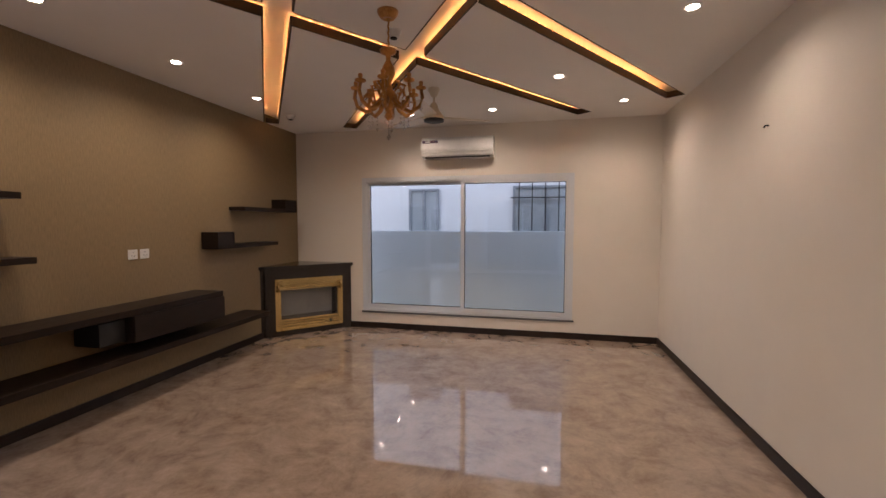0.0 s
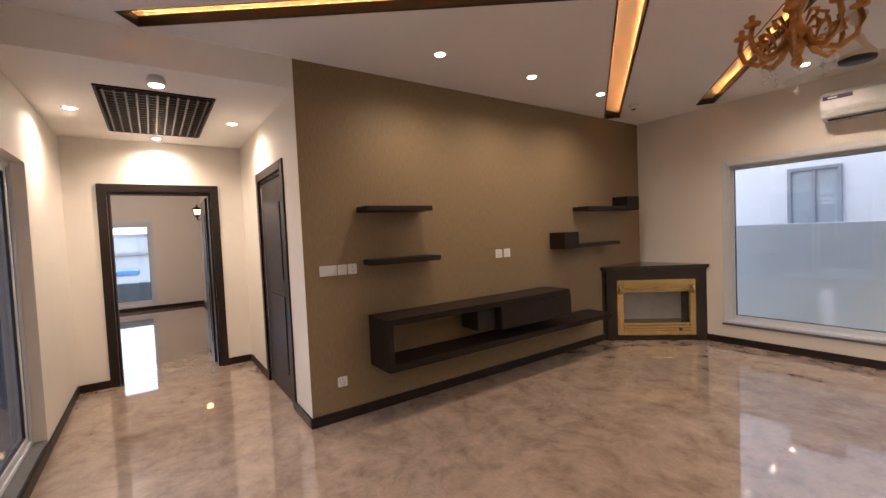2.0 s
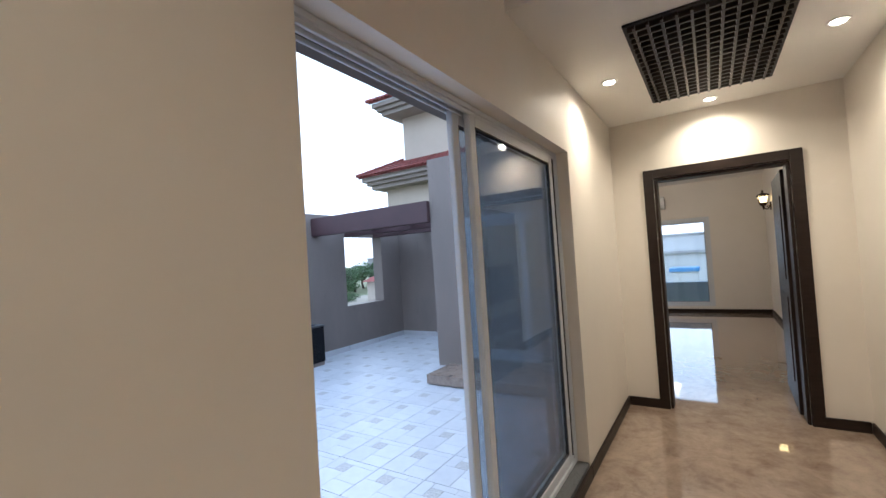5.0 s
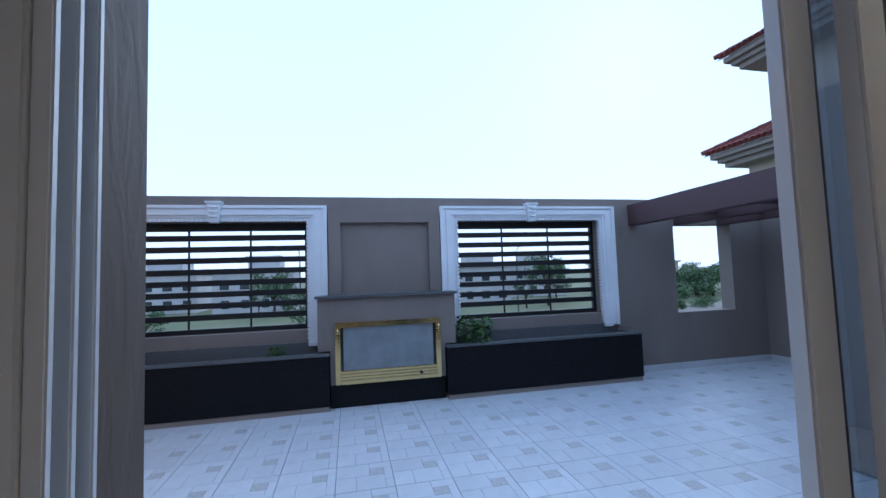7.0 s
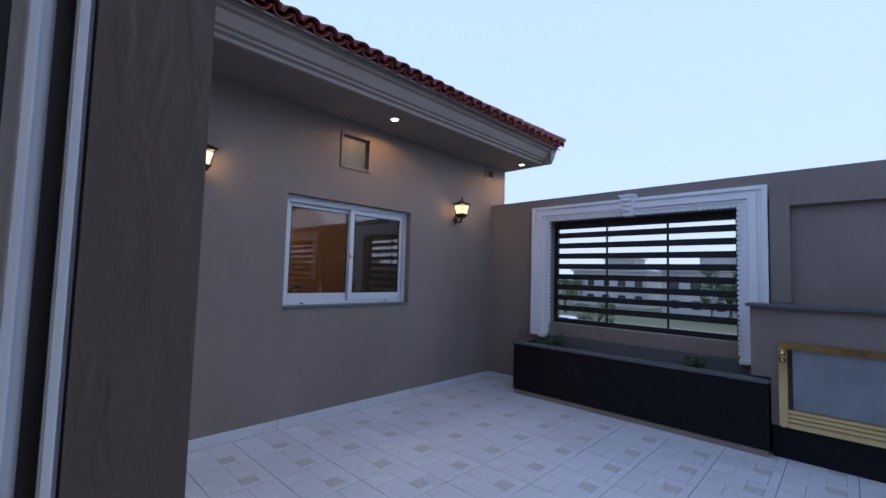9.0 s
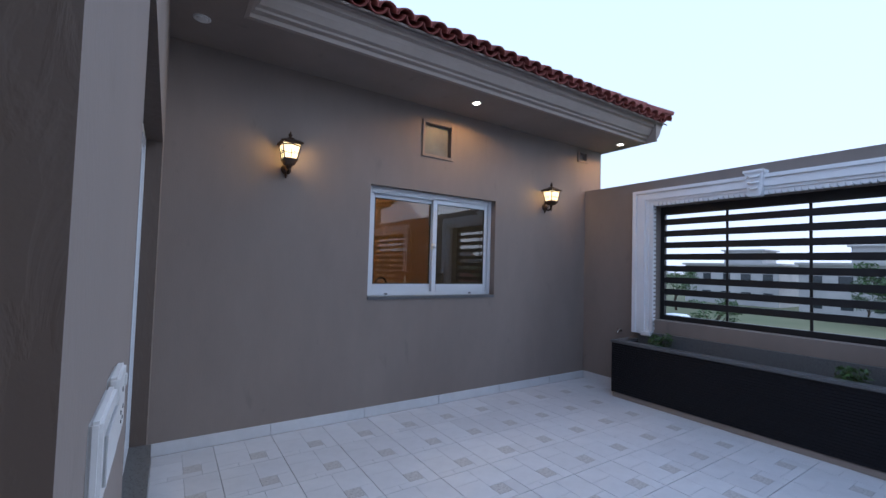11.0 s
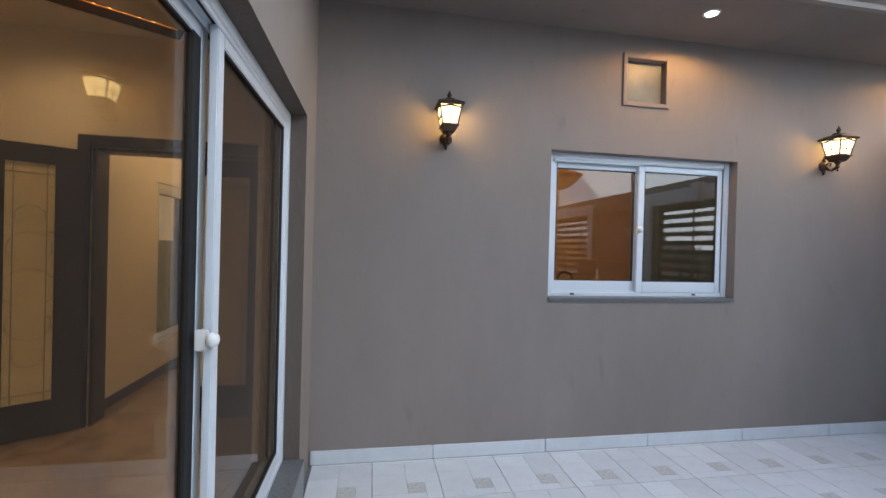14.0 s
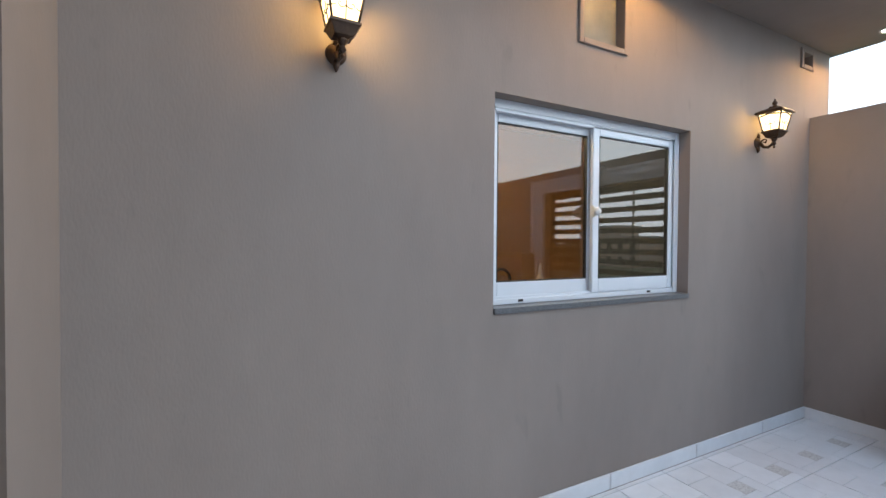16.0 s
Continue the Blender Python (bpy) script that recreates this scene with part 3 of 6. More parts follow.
def door_frame(name, axis, a0, a1, top, lo, hi, label, w=0.085, proud=0.015):
    """A dark wooden lining with architraves round a door opening along an axis."""
    ob = thing(name, (0, 0, 0), label, "door frame")
    ob["kind"] = "structure"

    def bx(p0, p1, q0, q1, z0, z1):
        return box(p0, p1, q0, q1, z0, z1, bevel=0.004) if axis == "x" else box(q0, q1, p0, p1, z0, z1, bevel=0.004)
    for s0, s1 in ((lo - proud, lo + 0.02), (hi - 0.02, hi + proud)):
        part("architrave", bx(a0 - w, a0, s0, s1, 0, top + w), M_WOOD, ob)
        part("architrave", bx(a1, a1 + w, s0, s1, 0, top + w), M_WOOD, ob)
        part("architrave", bx(a0, a1, s0, s1, top, top + w), M_WOODH, ob)
    part("lining", bx(a0, a0 + 0.025, lo + 0.02, hi - 0.02, 0, top), M_WOOD, ob)
    part("lining", bx(a1 - 0.025, a1, lo + 0.02, hi - 0.02, 0, top), M_WOOD, ob)
    part("lining", bx(a0 + 0.025, a1 - 0.025, lo + 0.02, hi - 0.02, top - 0.025, top), M_WOODH, ob)
    return ob


door_frame("door_1", "y", 0.36, 1.36, 2.15, -2.68, -2.48, "dark stained wooden door frame at the passage end")
door_frame("door_2", "x", -1.48, -0.53, 2.17, 1.72, 1.90, "dark stained wooden door frame in the passage")
door_frame("door_3", "y", 0.20, 1.40, 2.10, EX, EX + 0.2, "dark stained wooden frame of the double door")


def leaf(name, width, height, where, turn, label, glazed=0.0):
    ob = thing(name, where, label, "door", turn=turn)
    bm = bmesh.new()
    t = 0.04
    if glazed:
        s = glazed
        for q in ((0, s, 0.01, height), (width - s, width, 0.01, height), (s, width - s, 0.01, 0.26), (s, width - s, height - 0.13, height)):
            add_box(bm, q[0], q[1], -t / 2, t / 2, q[2], q[3], bevel=0.004)
        part("leaf_frame", bm, M_WOOD, ob)
        part("pane", box(s, width - s, -0.006, 0.006, 0.26, height - 0.13), M_ETCH, ob, "cream etched glass pane")
        bm = bmesh.new()
        cx, cz = width / 2, height * 0.52
        for side in (-1, 1):
            for zz, k in ((0.0, 1), (0.28, 0.8), (-0.28, 0.8), (0.5, 0.5), (-0.5, 0.5)):
                pts = [(cx + side * (0.012 + 0.13 * k * math.sin(a * 0.9)), 0, cz + zz + 0.12 * k * math.cos(a) * (1 if zz >= 0 else -1)) for a in [i * 0.26 for i in range(13)]]
                for yy in (-0.008, 0.008):
                    add_tube(bm, [(p[0], yy, p[2]) for p in pts], 0.0022, 5)
        for xx in (s + 0.04, width - s - 0.04):
            for yy in (-0.008, 0.008):
                add_tube(bm, [(xx, yy, 0.27), (xx, yy, height - 0.14)], 0.003, 5)
        for zz in (0.32, height - 0.2, 1.45, 0.85):
            for yy in (-0.008, 0.008):
                add_tube(bm, [(s, yy, zz), (s + (0.04 if 0.5 < zz < 1.6 else width - 2 * s), yy, zz)], 0.003, 5)
        part("leading", bm, M_LEAD, ob, "dark scrolling lead lines on the glass")
    else:
        part("leaf_panel", box(0, width, -t / 2, t / 2, 0.01, height, bevel=0.003), M_WOOD, ob)
        for zz in (0.25, 1.15):
            for yy in (-1, 1):
                part("raised_panel", box(0.14, width - 0.14, min(yy * 0.02, yy * 0.028), max(yy * 0.02, yy * 0.028), zz, zz + 0.75, bevel=0.006), M_WOOD, ob)
    if not glazed:
        return ob
    hb = bmesh.new()
    for yy in (-1, 1):
        add_tube(hb, [(width - 0.055, yy * 0.02, 0.95), (width - 0.055, yy * 0.06, 0.95), (width - 0.055, yy * 0.06, 1.25), (width - 0.055, yy * 0.02, 1.25)], 0.009, 8)
    part("handle", hb, M_CHROME, ob, "chrome pull handle")
    return ob


M_ETCH = surface("cream_etched_glass", (0.66, 0.60, 0.44), (0.56, 0.50, 0.36), 0.25, 6, bump=0.1)
M_LEAD = surface("grey_lead_came", (0.26, 0.24, 0.18), None, 0.5, 10)
M_CHROME = surface("brushed_chrome", (0.65, 0.64, 0.62), None, 0.2, 10, metal=1.0)
leaf("wooden_door", 0.95, 2.11, (-2.70, 1.335, 0), 100 + 78, "dark wooden door standing open into the bedroom")
leaf("wooden_door", 0.89, 2.13, (-1.455, 1.757, 0), 0, "closed dark wooden panelled door in the passage")
leaf("glazed_door", 0.57, 2.06, (EX - 0.03, 1.42, 0), 122, "dark wooden door leaf with etched glass, standing open", 0.16)
leaf("glazed_door", 0.57, 2.06, (EX + 0.08, 0.225, 0), 90, "dark wooden door leaf with etched glass, closed", 0.075)

# ---- sliding doors and windows ----


def sash(parent, z0, z1, x0, x1, y, w=0.055, d=0.030, pane=None, bottom=None, label=""):
    """One aluminium sash in the plane y, from x0 to x1."""
    b = bottom or w
    ob = new("sash")
    ob.parent = parent
    bm = bmesh.new()
    for q in ((x0, x0 + w, z0, z1), (x1 - w, x1, z0, z1), (x0 + w, x1 - w, z0, z0 + b), (x0 + w, x1 - w, z1 - w, z1)):
        add_box(bm, q[0], q[1], y - d / 2, y + d / 2, q[2], q[3], bevel=0.004)
    part("sash_frame", bm, M_ALU, ob)
    bm = bmesh.new()
    g = 0.007
    for q in ((x0 + w, x0 + w + g, z0 + b, z1 - w), (x1 - w - g, x1 - w, z0 + b, z1 - w), (x0 + w + g, x1 - w - g, z0 + b, z0 + b + g), (x0 + w + g, x1 - w - g, z1 - w - g, z1 - w)):
        add_box(bm, q[0], q[1], y - 0.011, y + 0.011, q[2], q[3])
    part("gasket", bm, M_GASKET_AND_VOID, ob, "black rubber gasket")
    p = part("pane", box(x0 + w + g, x1 - w - g, y - 0.003, y + 0.003, z0 + b + g, z1 - w - g), pane or M_GLASS, ob, "clear glass pane")
    p.visible_shadow = False
    return ob


def sliding_unit(name, where, turn, width, z0, z1, label, sashes, depth=0.11, pane=None, frame_w=0.05, bottom=0.06, latch=None, stile=0.055):
    """An outer track frame with sliding sashes. sashes: (x0, x1, track) with track 0 or 1."""
    ob = thing(name, where, label, "sliding door" if z0 < 0.2 else "window", turn=turn)
    ob["kind"] = "structure"
    bm = bmesh.new()
    f = frame_w
    for q in ((0, f, z0, z1), (width - f, width, z0, z1), (f, width - f, z1 - f, z1), (f, width - f, z0, z0 + 0.03)):
        add_box(bm, q[0], q[1], -depth / 2, depth / 2, q[2], q[3], bevel=0.003)
    for y in (-depth / 4, depth / 4):
        add_box(bm, f, width - f, y - 0.004, y + 0.004, z0 + 0.03, z0 + 0.045)
    for y in (-depth / 2 + 0.01, 0, depth / 2 - 0.01):
        add_box(bm, f, f + 0.018, y - 0.005, y + 0.005, z0 + 0.03, z1 - f, bevel=0.002)
        add_box(bm, width - f - 0.018, width - f, y - 0.005, y + 0.005, z0 + 0.03, z1 - f, bevel=0.002)
        add_box(bm, f, width - f, y - 0.005, y + 0.005, z1 - f - 0.018, z1 - f, bevel=0.002)
    part("track_frame", bm, M_ALU, ob)
    bm = bmesh.new()
    for y in (-depth / 4, depth / 4):
        add_box(bm, f, f + 0.004, y - 0.007, y + 0.007, z0 + 0.03, z1 - f)
        add_box(bm, width - f - 0.004, width - f, y - 0.007, y + 0.007, z0 + 0.03, z1 - f)
        add_box(bm, f, width - f, y - 0.007, y + 0.007, z1 - f - 0.004, z1 - f)
    part("track_seal", bm, M_GASKET_AND_VOID, ob, "black track brush seal")
    for x0, x1, track in sashes:
        sash(ob, z0 + 0.035, z1 - f - 0.004, x0, x1, -depth / 4 if track == 0 else depth / 4, w=stile, pane=pane[track] if isinstance(pane, tuple) else pane, bottom=bottom)
    if latch:
        x, y, z = latch
        bm = bmesh.new()
        add_box(bm, x - 0.010, x + 0.010, y - 0.02, y + 0.02, z - 0.035, z + 0.035, bevel=0.005)
        add_lathe(bm, [(0.004, 0), (0.022, 0.006), (0.026, 0.02), (0.018, 0.034), (0.004, 0.04)], Matrix.Translation((x, y, z)) @ Euler((math.pi / 2 if y < 0 else -math.pi / 2, 0, 0)).to_matrix().to_4x4() @ pose(0, 0, 0.015), 14)
        part("latch", bm, M_PLASTIC, ob, "white round sash latch")
    return ob


M_VENT = surface("dim_frosted_glass", (0.17, 0.18, 0.17), (0.12, 0.13, 0.125), 0.4, 5, bump=0.05, spec=0.3)
M_FROST = surface("grey_frosted_glass", (0.34, 0.36, 0.36), (0.26, 0.28, 0.28), 0.3, 4, bump=0.05)
# door A (open half), door B (closed), north window, wing window, west wing door, bedroom window
sliding_unit("door_4", (-0.94, -0.122, 0), 0, 2.223, 0.105, 2.195, "white aluminium sliding glass door, half open", [(0.05, 1.305, 0), (0.09, 1.23, 1)], depth=0.088, pane=M_GLASS_BLUE, frame_w=0.026)
sliding_unit("door_5", (2.075, -0.125, 0), 0, 2.255, 0.105, 2.195, "white aluminium sliding glass door, closed", [(0.05, 1.16, 1), (1.10, 2.205, 0)], pane=(M_GLASS_GREY, M_GLASS_BRONZE), latch=(1.07, -0.02, 1.10))
part("screen_stile", box(1.045, 1.1045, 0.014, 0.041, 0.145, 2.135, bevel=0.002), M_GASKET_AND_VOID, bpy.data.objects["door_5"], "black insect screen stile")
sliding_unit("window_1", (1.078, NY + 0.06, 0), 0, 3.047, 0.256, 2.25, "wide white aluminium sliding window", [(0.05, 1.56, 1), (1.50, 2.997, 0)], latch=None)
tagged(part("window_sill", box(1.06, 4.145, NY - 0.014, NY + 0.02, 0.232, 0.256, bevel=0.004), M_GRANITE), "grey stone window sill", "window sill", kind="structure")
sliding_unit("window_2", (WX + 0.12, -2.02, 0), -90, 1.64, 1.055, 2.19, "white aluminium sliding kitchen window", [(0.05, 0.85, 1), (0.80, 1.59, 0)], depth=0.08, pane=(M_GLASS_MESH, M_GLASS_DARK), bottom=0.085, latch=(0.80, -0.04, 1.60))
# small black blocks imitate the dark drain holes in the bottom rail
for k in (0.24, 1.33):
    part("drain_slot", box(k - 0.018, k + 0.018, -0.043, -0.0395, 1.066, 1.080, bevel=0.001), M_GASKET_AND_VOID, bpy.data.objects["window_2"], "black block in place of a dark drain hole")
tagged(part("window_sill", box(WX - 0.012, WX + 0.1, -3.658, -2.022, 1.022, 1.053, bevel=0.003), M_GRANITE), "grey granite window sill", "window sill", kind="structure")
sliding_unit("door_6", (BX - 0.08, -0.36, 0), -90, 1.88, 0.10, 2.10, "white aluminium sliding glass door of the bedroom", [(0.06, 1.01, 1), (0.92, 1.82, 0)], frame_w=0.06, bottom=0.10, stile=0.085)
sliding_unit("window_3", (-8.98, -1.6, 0), 90, 2.37, 0.14, 2.10, "tall white bedroom window", [(0.05, 1.21, 0), (1.16, 2.32, 1)])
sliding_unit("window_4", (6.35, 1.55, 0), 0, 1.30, 0.35, 2.0, "white framed lobby window", [(0.05, 0.67, 0), (0.63, 1.25, 1)], pane=M_GLASS_DARK)
for nm, y0, y1, z0, z1 in (("window_5", -3.005, -2.595, 2.572, 2.985), ("window_6", -5.37, -5.15, 2.92, 3.09)):
    v = tagged(thing(nm, (WX, 0, 0), "small square taupe framed ventilator with frosted glass", "window"), kind="structure")
    bm = bmesh.new()
    w = 0.035
    for q in ((y0, y0 + w, z0, z1), (y1 - w, y1, z0, z1), (y0 + w, y1 - w, z0, z0 + w), (y0 + w, y1 - w, z1 - w, z1)):
        add_box(bm, -0.015, 0.06, q[0], q[1], q[2], q[3], bevel=0.003)
    part("window_frame", bm, M_TAUPE, v)
    part("pane", box(0.05, 0.056, y0 + w, y1 - w, z0 + w, z1 - w), M_VENT, v, "grey frosted pane")
    part("backing", box(0.10, 0.22, y0, y1, z0, z1), M_TAUPE, v)
    part("louvre", box(0.058, 0.09, y0 + 0.10, y1 - 0.10, (z0 + z1) / 2, (z0 + z1) / 2 + 0.03), M_PLASTIC, v)

# ---- living room things ----
def downlight(x, y, z, group="ceiling downlights", lit=True, label="round white recessed downlight, lit"):
    ob = thing("downlight", (x, y, z), label, "downlight", group)
    bm = bmesh.new()
    add_lathe(bm, [(0.038, 0.0), (0.040, -0.004), (0.056, -0.006), (0.058, -0.001), (0.058, 0.0)], None, 24)
    part("rim", bm, M_PLASTIC, ob)
    bm = bmesh.new()
    add_lathe(bm, [(0.0, -0.0075), (0.030, -0.0085), (0.037, -0.0065), (0.037, -0.004)], None, 20)
    part("lens", bm, M_DOWN if lit else M_PLASTIC, ob, "glowing lens" if lit else "white lens")
    return ob


# the three added spots get a fitting like the others
for sx, sy in LIVING_AND_ADDED_SPOTS:
    downlight(sx, sy, H)
for sx, sy in CORRIDOR_SPOTS:
    downlight(sx, sy, HC, "passage downlights")


def shelf(y0, y1, z, label, depth=0.22, x=0.0, cube=None):
    ob = thing("wall_shelf", (x, (y0 + y1) / 2, z), label, "shelf", "floating wall shelves")
    c = (y0 + y1) / 2
    part("board", box(0.001, depth, y0 - c, y1 - c, -0.045, 0.0, bevel=0.003), M_SHELF, ob)
    if cube:
        q0, q1, h0, h1 = cube
        bm = bmesh.new()
        t = 0.018
        for a in ((q0, q1, h0, h0 + t), (q0, q1, h1 - t, h1), (q0, q0 + t, h0 + t, h1 - t), (q1 - t, q1, h0 + t, h1 - t)):
            add_box(bm, 0.001, depth, a[0] - c, a[1] - c, a[2] - z, a[3] - z, bevel=0.002)
        add_box(bm, 0.001, 0.012, q0 + t - c, q1 - t - c, h0 + t - z, h1 - t - z)
        add_box(bm, depth - 0.02, depth - 0.004, q0 + t - c, q1 - t - c, h0 + t - z, h1 - t - z)
        part("cube_box", bm, M_SHELF, ob, "dark wooden cube box")
    return ob


M_SHELF = surface("dark_brown_laminate", (0.021, 0.012, 0.0078), (0.010, 0.006, 0.004), 0.48, 5, (6, 1, 8), 0.1, 50, spec=0.22)
shelf(2.19, 2.83, 1.785, "dark brown floating wooden wall shelf")
shelf(2.23, 2.90, 1.335, "dark brown floating wooden wall shelf")
shelf(4.80, 5.72, 1.33, "dark brown floating wall shelf with a cube box at one end", cube=(4.62, 4.88, 1.285, 1.475))
shelf(5.06, 6.16, 1.775, "dark brown floating wall shelf with a cube box at one end", cube=(5.90, 6.18, 1.73, 1.905))


def tv_unit():
    ob = thing("tv_console", (0, 2.25, 0.42), "long dark brown floating television console on the wallpapered wall", "tv console")
    d = 0.36
    part("top_board", box(0.001, d, 0, 2.26, 0.375, 0.43, bevel=0.003), M_SHELF, ob)
    part("end_panel", box(0.001, d, 0, 0.055, 0.05, 0.375, bevel=0.003), M_SHELF, ob)
    part("bottom_board", box(0.001, d, 0, 3.05, -0.005, 0.05, bevel=0.003), M_SHELF, ob)
    bm = bmesh.new()
    add_box(bm, 0.001, d, 1.22, 2.26, 0.145, 0.375, bevel=0.003)
    part("drawer_box", bm, M_SHELF, ob)
    part("drawer_front", box(d, d + 0.016, 1.222, 2.258, 0.150, 0.372, bevel=0.003), M_SHELF, ob)
    part("niche", box(0.02, d - 0.08, 1.00, 1.22, 0.16, 0.35, bevel=0.003), M_GASKET_AND_VOID, ob, "dark open cable box")
    return ob


tv_unit()


def switch_plate(where, turn, w, h, n, label, socket=False, depth=0.010):
    """A wall plate: lies in the local xz plane, facing -y."""
    ob = thing("power_socket" if socket else "light_switch", where, label, "socket" if socket else "switch", turn=turn)
    part("plate", box(-w / 2, w / 2, -depth, 0, -h / 2, h / 2, bevel=0.004), M_PLASTIC, ob)
    if socket:
        for x, z, r in ((0, h * 0.2, 0.004), (-w * 0.16, -h * 0.1, 0.0035), (w * 0.16, -h * 0.1, 0.0035), (-w * 0.1, -h * 0.25, 0.003), (w * 0.1, -h * 0.25, 0.003)):
            part("pin_hole", add_lathe(bmesh.new(), [(r, -0.0012), (r, 0.001)], Matrix.Translation((x, -depth, z)) @ Euler((math.pi / 2, 0, 0)).to_matrix().to_4x4(), 10), M_GASKET_AND_VOID, ob, "dark socket hole")
        part("rocker", box(w * 0.24, w * 0.36, -depth - 0.003, -depth, h * 0.18, h * 0.36, bevel=0.001), M_PLASTIC, ob)
    else:
        step = w * 0.8 / n
        for k in range(n):
            x0 = -w * 0.4 + k * step
            part("rocker", box(x0 + 0.002, x0 + step - 0.002, -depth - 0.004, -depth, -h * 0.3, h * 0.3, bevel=0.002), M_PLASTIC, ob)
    return ob


switch_plate((0, 1.915, 1.265), 90, 0.148, 0.086, 4, "white four-gang light switch on the wallpaper")
switch_plate((0, 2.035, 1.265), 90, 0.080, 0.086, 1, "white single light switch on the wallpaper")
switch_plate((0, 2.125, 1.265), 90, 0.080, 0.086, 1, "white socket plate on the wallpaper", True)
switch_plate((0, 1.985, 0.325), 90, 0.085, 0.085, 1, "white socket near the floor on the wallpaper", True)
switch_plate((0, 3.80, 1.285), 90, 0.095, 0.090, 1, "white socket on the wallpaper", True)
switch_plate((0, 3.92, 1.285), 90, 0.095, 0.090, 1, "white socket on the wallpaper", True)


def brass_surround(parent, w, h, x0, z0, y, mirror_mat, swag=True):
    """A brass fire front in the local xz plane facing -y: frame, swag, glass, louvres and knob."""
    f = 0.075 if swag else 0.062
    bm = bmesh.new()
    for q in ((x0, x0 + f, z0, z0 + h), (x0 + w - f, x0 + w, z0, z0 + h), (x0 + f, x0 + w - f, z0 + h - f, z0 + h), (x0 + f, x0 + w - f, z0, z0 + 0.05)):
        add_box(bm, q[0], q[1], y - 0.03, y, q[2], q[3], bevel=0.008)
    part("brass_frame", bm, M_BRASS, parent, "polished brass fire frame")
    part("glass_front", box(x0 + f, x0 + w - f, y - 0.006, y - 0.002, z0 + 0.165, z0 + h - f), mirror_mat, parent, "reflective fire glass")
    for k in range(3):
        zz = z0 + 0.055 + k * 0.037
        part("louvre", box(x0 + f, x0 + w - f, y - 0.024, y - 0.002, zz, zz + 0.031, bevel=0.006), M_BRASS, parent)
    if swag:
        part("valance", box(x0 + f, x0 + w - f, y - 0.010, y - 0.0065, z0 + h - f - 0.085, z0 + h - f), M_BRASS, parent, "brass valance plate")
    else:
        for q in ((x0 + f, x0 + f + 0.035), (x0 + w - f - 0.035, x0 + w - f)):
            part("glass_edge", box(q[0], q[1], y - 0.012, y - 0.0065, z0 + 0.165, z0 + h - f, bevel=0.002), M_STONE, parent, "dark side strip of the fire glass")
    for side in (-1, 1):
        bm = bmesh.new()
        cx = x0 + w / 2
        if swag:
            add_tube(bm, [(cx + side * (w / 2 - f) * u, y - 0.018, z0 + h - f - 0.012 - 0.035 * math.sin(math.pi * u) - 0.02 * (1 - u)) for u in [i / 10 for i in range(11)]], 0.009, 8)
        ex = cx + side * (w / 2 - f * 0.5)
        add_lathe(bm, [(0.002, 0), (0.02, 0.004), (0.026, 0.014), (0.016, 0.024), (0.008, 0.05), (0.002, 0.052)], Matrix.Translation((ex, y - 0.03, z0 + h - 0.16)) @ Euler((math.pi / 2, 0, 0)).to_matrix().to_4x4(), 14)
        add_tube(bm, [(ex, y - 0.04, z0 + h - 0.16), (ex, y - 0.055, z0 + h - 0.11), (ex, y - 0.04, z0 + h - 0.06)], [0.012, 0.018, 0.004], 8)
        part("swag", bm, M_BRASS, parent, "brass scroll ornament")
    bm = bmesh.new()
    add_lathe(bm, [(0.018, 0), (0.02, 0.014), (0.012, 0.02)], Matrix.Translation((x0 + w * 0.80, y - 0.026, z0 + 0.08)) @ Euler((math.pi / 2, 0, 0)).to_matrix().to_4x4(), 14)
    part("control_knob", bm, M_STEEL, parent, "dark control knob")


M_FIREBACK = surface("pale_grey_firebrick", (0.50, 0.47, 0.44), (0.36, 0.34, 0.32), 0.7, 6)
M_STONE = surface("dark_polished_granite", (0.030, 0.022, 0.018), (0.012, 0.010, 0.009), 0.16, 60, bump=0.02, bump_scale=150)


